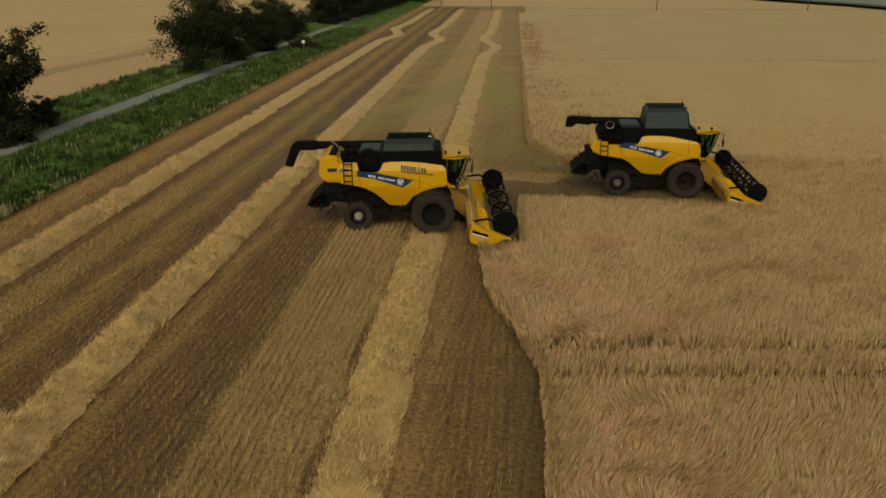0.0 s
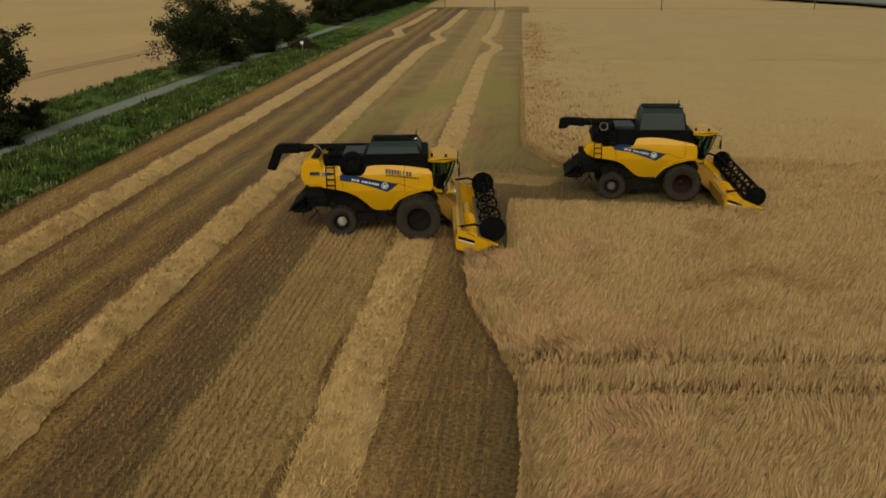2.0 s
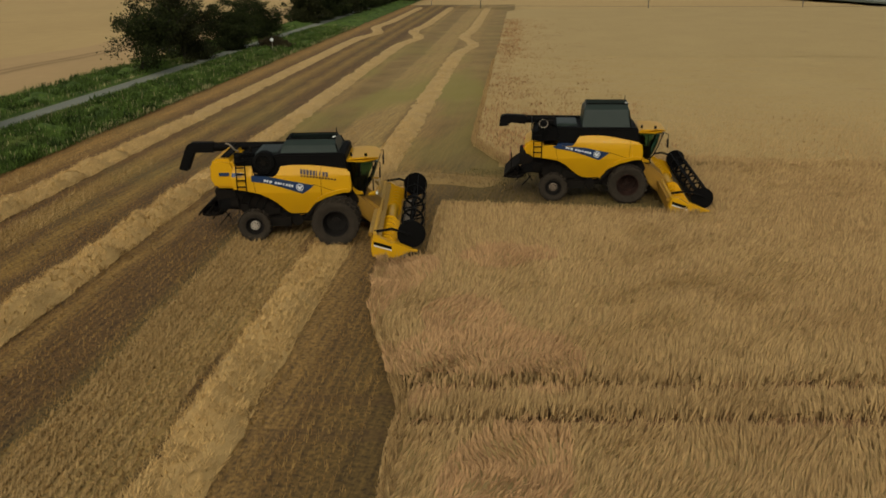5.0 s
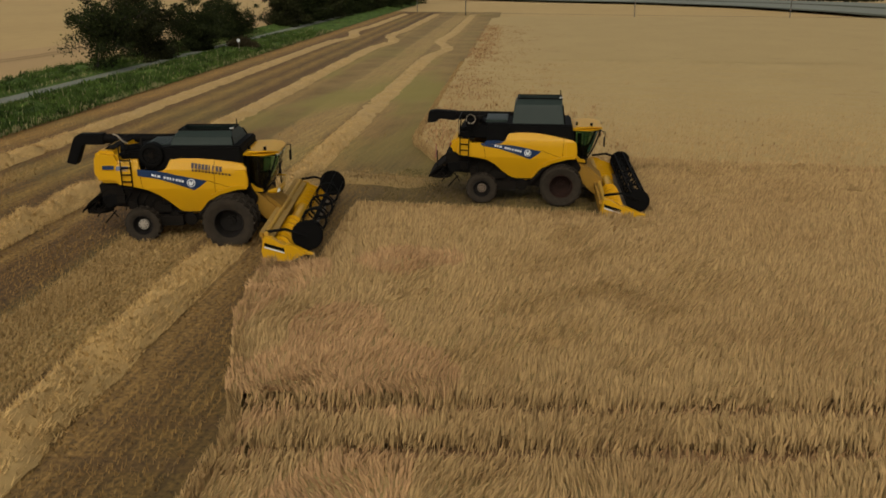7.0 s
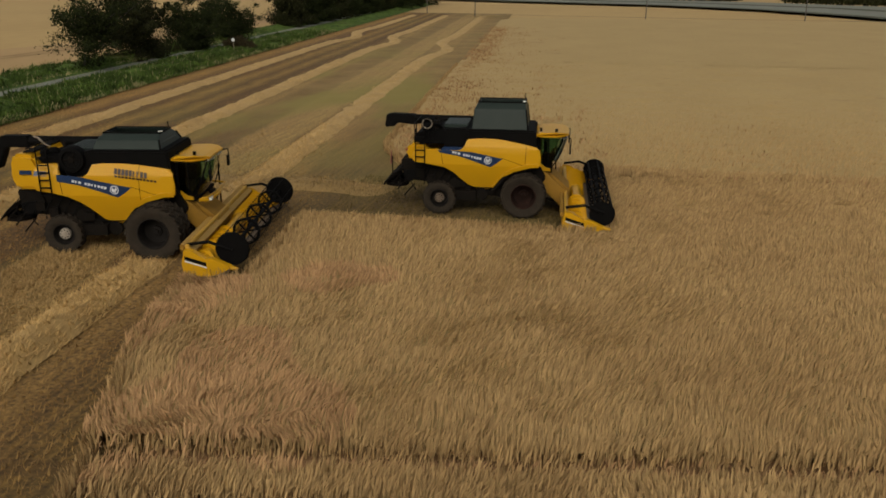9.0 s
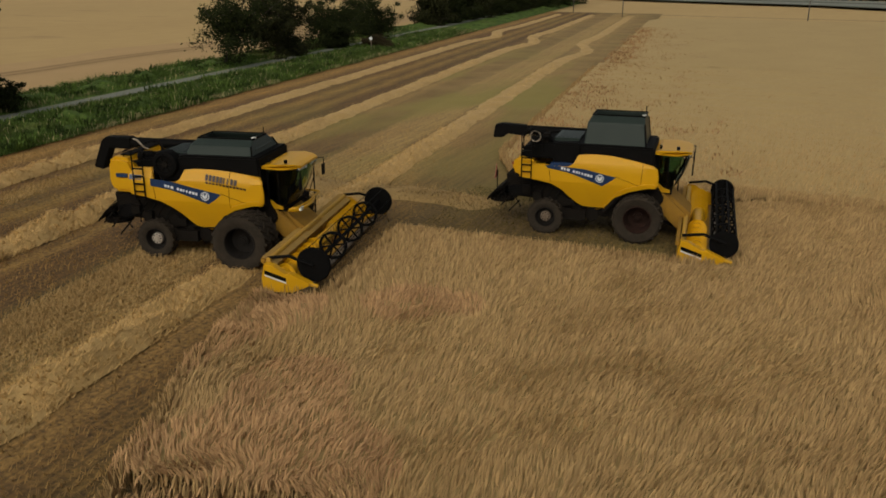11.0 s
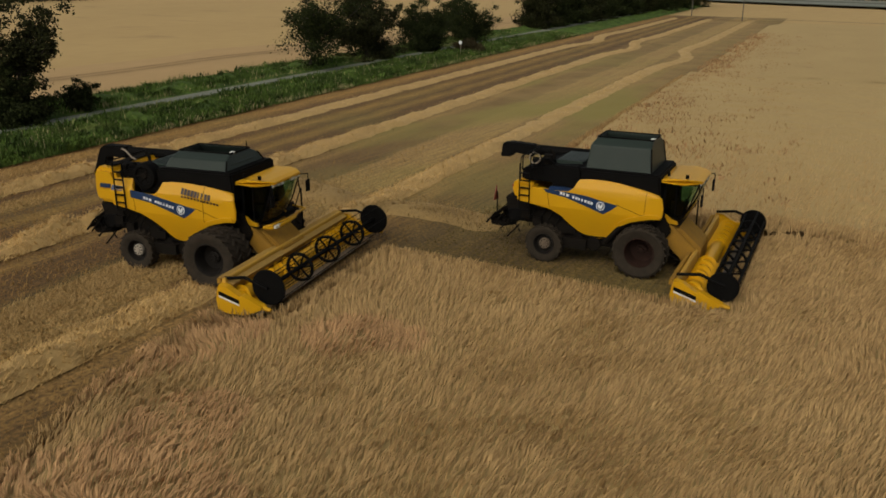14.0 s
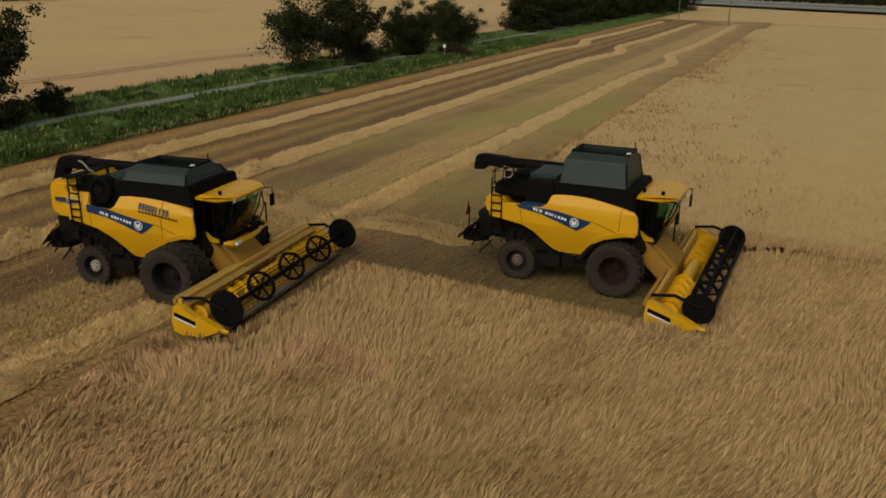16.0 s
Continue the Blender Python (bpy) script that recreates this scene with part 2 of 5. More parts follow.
def stubble_material():
    """Bands of chaff, bare stubble, wheel marks and a painted swath shadow along the drilled rows."""
    m = bpy.data.materials.new("stubble_ground")
    m.use_nodes = True
    nt = m.node_tree
    n, l = nt.nodes, nt.links
    b = n["Principled BSDF"]
    b.inputs["Roughness"].default_value = 0.95
    at = n.new("ShaderNodeAttribute")
    at.attribute_name = "across"
    tc = n.new("ShaderNodeTexCoord")
    wob = n.new("ShaderNodeTexNoise")
    wob.inputs["Scale"].default_value = 0.25
    wob.inputs["Detail"].default_value = 4
    l.new(tc.outputs["Object"], wob.inputs["Vector"])
    wm = n.new("ShaderNodeMath")
    wm.operation = "MULTIPLY_ADD"
    wm.inputs[1].default_value = 1.3
    l.new(wob.outputs["Fac"], wm.inputs[0])
    l.new(at.outputs["Fac"], wm.inputs[2])
    mr = n.new("ShaderNodeMapRange")
    mr.inputs["From Min"].default_value, mr.inputs["From Max"].default_value = -35.35, -6.35
    l.new(wm.outputs[0], mr.inputs["Value"])
    ramp = n.new("ShaderNodeValToRGB")
    stops = BANDS
    while len(ramp.color_ramp.elements) < len(stops):
        ramp.color_ramp.elements.new(0.5)
    for e, (s, c) in zip(ramp.color_ramp.elements, stops):
        e.position = (s + 36) / 29
        e.color = (*c, 1)
    l.new(mr.outputs["Result"], ramp.inputs["Fac"])
    # drilled rows and patches
    mp = n.new("ShaderNodeMapping")
    mp.inputs["Scale"].default_value = (3.6, 0.16, 1)
    l.new(tc.outputs["Object"], mp.inputs["Vector"])
    rows = n.new("ShaderNodeTexNoise")
    rows.inputs["Scale"].default_value = 1.6
    rows.inputs["Detail"].default_value = 7
    rows.inputs["Roughness"].default_value = 0.7
    l.new(mp.outputs["Vector"], rows.inputs["Vector"])
    fine = n.new("ShaderNodeTexNoise")
    fine.inputs["Scale"].default_value = 7
    fine.inputs["Detail"].default_value = 6
    l.new(tc.outputs["Object"], fine.inputs["Vector"])
    mul = n.new("ShaderNodeMath")
    mul.operation = "MULTIPLY"
    l.new(rows.outputs["Fac"], mul.inputs[0])
    l.new(fine.outputs["Fac"], mul.inputs[1])
    val = n.new("ShaderNodeMapRange")
    val.inputs["From Min"].default_value, val.inputs["From Max"].default_value = 0.15, 0.36
    val.inputs["To Min"].default_value, val.inputs["To Max"].default_value = 0.4, 1.6
    l.new(mul.outputs[0], val.inputs["Value"])
    hsv = n.new("ShaderNodeHueSaturation")
    l.new(ramp.outputs["Color"], hsv.inputs["Color"])
    l.new(val.outputs["Result"], hsv.inputs["Value"])
    green = n.new("ShaderNodeTexNoise")
    green.inputs["Scale"].default_value = 0.09
    green.inputs["Detail"].default_value = 3
    l.new(tc.outputs["Object"], green.inputs["Vector"])
    gr = n.new("ShaderNodeMapRange")
    gr.inputs["From Min"].default_value, gr.inputs["From Max"].default_value = 0.52, 0.68
    gr.inputs["To Max"].default_value = 0.22
    l.new(green.outputs["Fac"], gr.inputs["Value"])
    mix = n.new("ShaderNodeMix")
    mix.data_type = "RGBA"
    mix.inputs["B"].default_value = (0.18, 0.155, 0.036, 1)
    l.new(gr.outputs["Result"], mix.inputs["Factor"])
    # the far half of the field is mixed towards a paler, greener tan
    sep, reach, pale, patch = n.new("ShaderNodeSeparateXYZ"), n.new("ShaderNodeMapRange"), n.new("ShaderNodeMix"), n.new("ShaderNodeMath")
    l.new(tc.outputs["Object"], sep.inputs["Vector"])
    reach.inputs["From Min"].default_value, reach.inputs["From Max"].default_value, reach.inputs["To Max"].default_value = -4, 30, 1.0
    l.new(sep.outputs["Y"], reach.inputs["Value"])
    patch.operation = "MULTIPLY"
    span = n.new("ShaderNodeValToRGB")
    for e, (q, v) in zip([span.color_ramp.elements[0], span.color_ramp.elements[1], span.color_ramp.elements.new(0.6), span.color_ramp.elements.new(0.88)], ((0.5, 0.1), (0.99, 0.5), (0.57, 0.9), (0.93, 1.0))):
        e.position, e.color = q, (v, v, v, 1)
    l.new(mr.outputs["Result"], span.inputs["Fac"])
    far_share = n.new("ShaderNodeMath")
    far_share.operation = "MULTIPLY"
    l.new(reach.outputs["Result"], far_share.inputs[0])
    l.new(span.outputs["Color"], far_share.inputs[1])
    l.new(far_share.outputs[0], patch.inputs[0])
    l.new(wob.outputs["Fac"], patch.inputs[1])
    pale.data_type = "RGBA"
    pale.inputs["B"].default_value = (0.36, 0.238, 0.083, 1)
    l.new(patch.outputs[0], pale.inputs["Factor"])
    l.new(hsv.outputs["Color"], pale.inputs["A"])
    # olive regrowth in drawn-out patches among the far rows
    stretch, regrowth, sprout, reg, tinge = n.new("ShaderNodeMapping"), n.new("ShaderNodeTexNoise"), n.new("ShaderNodeMapRange"), n.new("ShaderNodeMath"), n.new("ShaderNodeMix")
    stretch.inputs["Scale"].default_value = (1.0, 0.3, 1)
    l.new(tc.outputs["Object"], stretch.inputs["Vector"])
    regrowth.inputs["Scale"].default_value, regrowth.inputs["Detail"].default_value = 0.16, 5
    l.new(stretch.outputs["Vector"], regrowth.inputs["Vector"])
    sprout.inputs["From Min"].default_value, sprout.inputs["From Max"].default_value, sprout.inputs["To Max"].default_value = 0.47, 0.58, 0.85
    l.new(regrowth.outputs["Fac"], sprout.inputs["Value"])
    reg.operation, reg.use_clamp = "MULTIPLY", True
    l.new(sprout.outputs["Result"], reg.inputs[0])
    l.new(far_share.outputs[0], reg.inputs[1])
    fade, thin = n.new("ShaderNodeMapRange"), n.new("ShaderNodeMath")
    fade.inputs["From Min"].default_value, fade.inputs["From Max"].default_value, fade.inputs["To Min"].default_value, fade.inputs["To Max"].default_value = 35, 90, 1.0, 0.12
    l.new(sep.outputs["Y"], fade.inputs["Value"])
    thin.operation = "MULTIPLY"
    l.new(reg.outputs[0], thin.inputs[0])
    l.new(fade.outputs["Result"], thin.inputs[1])
    tinge.data_type = "RGBA"
    tinge.inputs["B"].default_value = (0.235, 0.192, 0.042, 1)
    l.new(thin.outputs[0], tinge.inputs["Factor"])
    l.new(pale.outputs["Result"], tinge.inputs["A"])
    slant, bars, marks = n.new("ShaderNodeMath"), n.new("ShaderNodeMath"), n.new("ShaderNodeMix")
    slant.operation = "MULTIPLY_ADD"
    slant.inputs[1].default_value = -0.15
    l.new(sep.outputs["X"], slant.inputs[0])
    l.new(sep.outputs["Y"], slant.inputs[2])
    folded = n.new("ShaderNodeMath")
    folded.operation = "ADD"
    folded.inputs[1].default_value = 22.3
    l.new(slant.outputs[0], folded.inputs[0])
    away = n.new("ShaderNodeMath")
    away.operation = "ABSOLUTE"
    l.new(folded.outputs[0], away.inputs[0])
    bars.operation = "COMPARE"
    bars.inputs[1].default_value, bars.inputs[2].default_value = 0.92, 0.3
    l.new(away.outputs[0], bars.inputs[0])
    beside = n.new("ShaderNodeMapRange")
    beside.inputs["From Min"].default_value, beside.inputs["From Max"].default_value, beside.inputs["To Max"].default_value = -10.2, -9.0, 0.38
    l.new(wm.outputs[0], beside.inputs["Value"])
    both = n.new("ShaderNodeMath")
    both.operation = "MULTIPLY"
    l.new(bars.outputs[0], both.inputs[0])
    l.new(beside.outputs["Result"], both.inputs[1])
    marks.data_type = "RGBA"
    marks.inputs["B"].default_value = (0.085, 0.045, 0.016, 1)
    l.new(both.outputs[0], marks.inputs["Factor"])
    l.new(tinge.outputs["Result"], marks.inputs["A"])
    l.new(marks.outputs["Result"], mix.inputs["A"])
    l.new(mix.outputs["Result"], b.inputs["Base Color"])
    bp = n.new("ShaderNodeBump")
    bp.inputs["Strength"].default_value = 0.5
    bp.inputs["Distance"].default_value = 0.05
    l.new(mul.outputs[0], bp.inputs["Height"])
    l.new(bp.outputs["Normal"], b.inputs["Normal"])
    return m


# across the drilled rows, in metres: colour of the cut field
BANDS = [
    (-33.4, (0.172, 0.077, 0.016)), (-31.4, (0.273, 0.149, 0.030)), (-29.8, (0.121, 0.058, 0.012)), (-26.9, (0.121, 0.058, 0.012)),
    (-25.9, (0.262, 0.153, 0.031)), (-24.5, (0.101, 0.051, 0.012)), (-23.5, (0.240, 0.140, 0.029)), (-22.4, (0.098, 0.049, 0.011)),
    (-19.4, (0.150, 0.078, 0.019)), (-18.8, (0.230, 0.134, 0.035)), (-18.2, (0.110, 0.056, 0.013)), (-16.4, (0.104, 0.054, 0.013)),
    (-15.7, (0.114, 0.074, 0.018)), (-15.3, (0.285, 0.175, 0.058)), (-14.1, (0.265, 0.160, 0.052)), (-13.7, (0.302, 0.193, 0.063)), (-12.5, (0.291, 0.185, 0.057)),
    # the stop at -12.15 paints the shadow line along the swath's edge
    (-12.15, (0.101, 0.052, 0.014)), (-10.3, (0.241, 0.141, 0.044)), (-9.4, (0.202, 0.116, 0.032)),
    # the last stop also colours the cut strip, with crop shade put in
    (-9.0, (0.135, 0.074, 0.019)), (-7.8, (0.14, 0.082, 0.020)), (-6.6, (0.105, 0.063, 0.015)),
]
STUBBLE = stubble_material()


# ---- plan ----
def bend(y):
    """Sideways lie of the drilled rows at y."""
    return -0.088 * (y + 22)


def kink(y, centre):
    """The turn mark in the swaths far down the field, which runs slantwise across them."""
    q = y - 63 + 1.33 * (centre + 11.2) * 0.9
    return 1.5 * math.exp(-((q - 15) / 7.5) ** 2) - 0.8 * math.exp(-((q - 29) / 8) ** 2)


def crop_edge(y):
    """x of the standing crop's edge, with the bite that the machine on the stubble has begun."""
    t = min(max((y + 21.0) / 10.0, 0), 1)
    begun = t * t * (3 - 2 * t) * min(max((2.0 - y) / 4.0, 0), 1)
    q = min(max((y + 24.5) / 8.0, 0), 1)
    left = q * q * (3 - 2 * q) * min(max((-11.9 - y) / 0.5, 0), 1)
    return -6.4 + bend(y) + 0.1 * noise.noise((y * 0.35, 3.1, 0)) - begun * 0.55 - left * (1.7 + 0.25 * noise.noise((y * 0.8, 7.1, 0))) + (2.4 * max(0.0, 1 - (y - 4.6) / 6) if y > 4.6 else 0.0)


SWATHS = (-28.4, -20.4, -11.2)
VERGE, LANE, LANE_W, FAR_VERGE = -32.9, -41.9, 2.1, -49.4
STRIP = (-4.75, 4.7)
TRAMS = ((-21.4, 0.155), (-23.25, 0.15), (4.5, 0.06))
HEADER_FRONT = 3.1


# ---- mesh helpers ----
def link(name, bm, mat, smooth=False):
    me = bpy.data.meshes.new(name)
    bm.normal_update()
    bm.to_mesh(me)
    bm.free()
    me.materials.append(mat)
    if smooth:
        me.polygons.foreach_set("use_smooth", [True] * len(me.polygons))
        me.set_sharp_from_angle(angle=radians(38))
    return new(name, me)


def part(name, bm, mat, parent, label="", smooth=False):
    ob = link(name, bm, mat, smooth)
    ob.parent = parent
    if label:
        tagged(ob, label)
    return ob


def bevelled(bm, width, segments=2):
    if width:
        edges = [e for e in bm.edges if len(e.link_faces) == 2 and e.calc_face_angle(0) > 0.5]
        bmesh.ops.bevel(bm, geom=edges, offset=width, segments=segments, affect="EDGES", clamp_overlap=True)
    return bm


def box(x0, x1, y0, y1, z0, z1, bevel=0.02, bm=None):
    own = bm is None
    bm = bm or bmesh.new()
    v = [bm.verts.new((x, y, z)) for x in (x0, x1) for y in (y0, y1) for z in (z0, z1)]
    for f in ((0, 1, 3, 2), (4, 6, 7, 5), (0, 4, 5, 1), (2, 3, 7, 6), (0, 2, 6, 4), (1, 5, 7, 3)):
        bm.faces.new([v[i] for i in f])
    return bevelled(bm, bevel) if own else bm


def prism(profile, y0, y1, bevel=0.03, inset=0.0):
    """A profile in x and z, drawn out from y0 to y1; inset narrows the y1 side towards its middle."""
    bm = bmesh.new()
    mx = sum(p[0] for p in profile) / len(profile)
    mz = sum(p[1] for p in profile) / len(profile)
    a = [bm.verts.new((x, y0, z)) for x, z in profile]
    b = [bm.verts.new((x + (mx - x) * inset, y1, z + (mz - z) * inset)) for x, z in profile]
    bm.faces.new(a)
    bm.faces.new(b[::-1])
    for i in range(len(a)):
        j = (i + 1) % len(a)
        bm.faces.new((a[j], a[i], b[i], b[j]))
    bmesh.ops.recalc_face_normals(bm, faces=bm.faces)
    return bevelled(bm, bevel)


def tube(points, r, seg=10, bm=None, cap=True):
    bm = bm or bmesh.new()
    pts = [Vector(p) for p in points]
    rings = []
    radii = r if isinstance(r, (list, tuple)) else [r] * len(pts)
    for i, p in enumerate(pts):
        d = (pts[min(i + 1, len(pts) - 1)] - pts[max(i - 1, 0)]).normalized()
        u = d.orthogonal().normalized() if abs(d.z) > 0.95 else d.cross(Vector((0, 0, 1))).normalized()
        w = d.cross(u)
        rings.append([bm.verts.new(p + radii[i] * (math.cos(k * math.tau / seg) * u + math.sin(k * math.tau / seg) * w)) for k in range(seg)])
    for a, b in zip(rings, rings[1:]):
        for k in range(seg):
            bm.faces.new((a[k], a[(k + 1) % seg], b[(k + 1) % seg], b[k]))
    if cap:
        bm.faces.new(rings[0][::-1])
        bm.faces.new(rings[-1])
    return bm


def lathe(profile, seg=40, centre=(0, 0, 0), bm=None, cap=True):
    """A profile of (radius, y) turned about an axis along y."""
    bm = bm or bmesh.new()
    cx, cy, cz = centre
    rings = [[bm.verts.new((cx + r * math.cos(k * math.tau / seg), cy + y, cz + r * math.sin(k * math.tau / seg))) for k in range(seg)] for r, y in profile]
    for a, b in zip(rings, rings[1:]):
        for k in range(seg):
            bm.faces.new((a[k], a[(k + 1) % seg], b[(k + 1) % seg], b[k]))
    if cap:
        bm.faces.new(rings[0][::-1])
        bm.faces.new(rings[-1])
    bmesh.ops.recalc_face_normals(bm, faces=bm.faces)
    return bm


def from_arrays(name, verts, faces, mat, smooth=False):
    me = bpy.data.meshes.new(name)
    me.from_pydata(verts, [], faces)
    me.materials.append(mat)
    if smooth:
        me.polygons.foreach_set("use_smooth", [True] * len(me.polygons))
    return new(name, me)


def blades(name, root, heading, length, lean, width, mat, parent=None, roll=0.5, plain=False):
    """Curved tapering stalks: roots (n, 3), headings, lengths, leans (0 upright, 1 flat) and widths; plain: straight pointed ones."""
    n = len(root)
    d = np.stack([np.cos(heading), np.sin(heading), np.zeros(n)], 1)
    s = np.stack([-np.sin(heading + roll), np.cos(heading + roll), np.zeros(n)], 1)
    up = np.array([0, 0, 1.0])
    ln, le, w = length[:, None], lean[:, None], width[:, None]
    mid = root + ln * 0.55 * (d * le * 0.55 + up * np.sqrt(np.clip(1 - (le * 0.55) ** 2, 0, 1)))
    tip = mid + ln * 0.5 * (d * le + up * (np.sqrt(np.clip(1 - le**2, 0, 1)) - 0.25 * le))
    if plain:
        v, shape = [root - s * w * 0.55, root + s * w * 0.55, tip], ((0, 1, 2),)
    else:
        v, shape = [root - s * w * 0.4, root + s * w * 0.4, mid - s * w * 0.5, mid + s * w * 0.5, tip], ((0, 1, 3, 2), (2, 3, 4))
    size = [len(face) for face in shape]
    k, total = len(v), sum(size)
    me = bpy.data.meshes.new(name)
    me.vertices.add(k * n)
    me.vertices.foreach_set("co", np.stack(v, 1).ravel())
    me.loops.add(total * n)
    me.loops.foreach_set("vertex_index", (np.arange(n)[:, None] * k + np.concatenate(shape)[None, :]).ravel())
    me.polygons.add(len(shape) * n)
    me.polygons.foreach_set("loop_start", (np.arange(n)[:, None] * total + np.array([[0, 4][: len(shape)]])).ravel())
    me.polygons.foreach_set("loop_total", np.tile(size, n))
    me.update(calc_edges=True)
    me.materials.append(mat)
    ob = new(name, me)
    if parent:
        ob.parent = parent
    return ob


rng = np.random.default_rng(4)
_bend = np.vectorize(bend)
_edge = np.vectorize(crop_edge)


def smooth_noise(x, y, scale, seed):
    """Cheap rolling noise between -1 and 1 on arrays."""
    r = np.random.default_rng(seed)
    out = np.zeros_like(x)
    for k in range(7):
        a, f, p = r.uniform(0, math.tau), scale * r.uniform(0.6, 2.2), r.uniform(0, math.tau)
        out += np.sin((x * math.cos(a) + y * math.sin(a)) * f + p)
    return out / 4.0


def in_crop(x, y, margin=0.0):
    edge = _edge(y)
    cut = (y > STRIP[0] - margin) & (y < STRIP[1] + margin) & (x < HEADER_FRONT + margin)
    return (x > edge + margin) & ~cut


def tram(x, y):
    """Distance to the nearest wheel track through the standing crop."""
    return np.minimum.reduce([np.abs(y - lie * x - c) for c, lie in TRAMS])


# ---- ground ----
def sheet(name, x0, x1, y0, y1, step, height, mat):
    xs, ys = np.arange(x0, x1 + step / 2, step), np.arange(y0, y1 + step / 2, step)
    gx, gy = np.meshgrid(xs, ys)
    gz = height(gx, gy)
    nx = len(xs)
    q = np.arange(nx - 1)[None, :] + np.arange(len(ys) - 1)[:, None] * nx
    faces = np.stack([q, q + 1, q + nx + 1, q + nx], -1).reshape(-1, 4)
    return from_arrays(name, np.stack([gx, gy, gz], -1).reshape(-1, 3).tolist(), faces.tolist(), mat, True)


def strip_sheet(name, left, right, y0, y1, step, across, height, mat):
    """A sheet that follows the rows: left and right give x for y, height gives z for (across 0 to 1, y)."""
    verts, faces = [], []
    rows = int((y1 - y0) / step) + 1
    for i in range(rows):
        y = y0 + (y1 - y0) * i / (rows - 1)
        a, b = left(y), right(y)
        for k in range(across + 1):
            u = k / across
            x = a + (b - a) * u
            verts.append((x, y, height(u, x, y)))
    w = across + 1
    for i in range(rows - 1):
        for k in range(across):
            faces.append((i * w + k, i * w + k + 1, (i + 1) * w + k + 1, (i + 1) * w + k))
    return from_arrays(name, verts, faces, mat, True)


ground = sheet("ground", -2400, 2400, -2400, 2400, 400, lambda x, y: 0 * x - 0.08, FARFIELD)
tagged(ground, "wide flat golden arable land reaching the horizon", "ground", kind="structure")

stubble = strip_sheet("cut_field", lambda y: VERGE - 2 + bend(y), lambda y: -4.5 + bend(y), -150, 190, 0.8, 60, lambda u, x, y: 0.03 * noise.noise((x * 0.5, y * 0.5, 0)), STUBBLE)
strip_ob = strip_sheet("cut_strip", lambda y: -6.5 + bend(y), lambda y: 5.0, -5.0, 5.0, 0.5, 20, lambda u, x, y: 0.012 + 0.03 * noise.noise((x * 0.5, y * 0.5, 0)), STUBBLE)
for ob in (stubble, strip_ob):
    co = np.zeros(len(ob.data.vertices) * 3)
    ob.data.vertices.foreach_get("co", co)
    co = co.reshape(-1, 3)
    a = ob.data.attributes.new("across", "FLOAT", "POINT")
    # the strip takes the dark end stop, which stands in for shade there
    a.data.foreach_set("value", (co[:, 0] - _bend(co[:, 1])) if ob is stubble else (-6.9 + 0.0 * co[:, 0]))
tagged(stubble, "cut stubble field in brown and straw-coloured bands", "stubble field", kind="structure")
tagged(strip_ob, "freshly cut greenish brown stubble strip through the wheat", "stubble field", kind="structure")

# straw swaths
def swath(centre, y0, y1, width, height, seed):
    def h(u, x, y):
        e = math.sin(math.pi * min(max(u, 0.02), 0.98))
        lump = 0.8 + 1.0 * noise.noise((x * 0.9, y * 0.7, seed)) + 0.6 * noise.noise((x * 2.6, y * 2.6, seed))
        if centre > -12:
            lump *= 1 - 0.72 * math.exp(-(((y + 7.8) / 5.8) ** 4))
        return -0.02 + height * (0.42 + 0.58 * min(max((24 - y) / 30, 0), 1)) * (e**0.7) * max(lump, 0.15)
    jag = lambda y, s: 0.22 * noise.noise((y * 0.8, s, seed)) + 0.12 * noise.noise((y * 3, s, seed))
    ob = strip_sheet("straw_swath", lambda y: centre + bend(y) + kink(y, centre) - width / 2 + jag(y, 1), lambda y: centre + bend(y) + kink(y, centre) + width / 2 + jag(y, 9), y0, y1, 0.4, 12, h, BED)
    n = int((60 - y0) * width * 330)
    y = y0 + (60 - y0) * rng.random(n)
    y = y[rng.random(n) < np.clip((22 - y) / 40, 0.04, 1)]
    n = len(y)
    u = rng.random(n) * 1.06 - 0.03
    x = centre + _bend(y) + (u - 0.5) * width
    z = np.array([h(*q) for q in zip(u.tolist(), x.tolist(), y.tolist())]) - 0.02
    blades("straw", np.stack([x, y, z], 1), rng.uniform(0, math.tau, n), rng.uniform(0.14, 0.36, n), rng.uniform(0.75, 1.0, n), rng.uniform(0.018, 0.042, n), STRAW, ob, plain=True)
    tagged(ob, "pale golden swath of straw lying on the stubble", "straw swath", "straw swaths", "stuff")
    tagged(ob.children[0], "loose stalks of straw", kind="stuff")
    return ob


for k, c in enumerate(SWATHS):
    swath(c, -64, 175, (1.9, 1.8, 1.75)[k], (0.46, 0.5, 0.42)[k], k * 7.7)


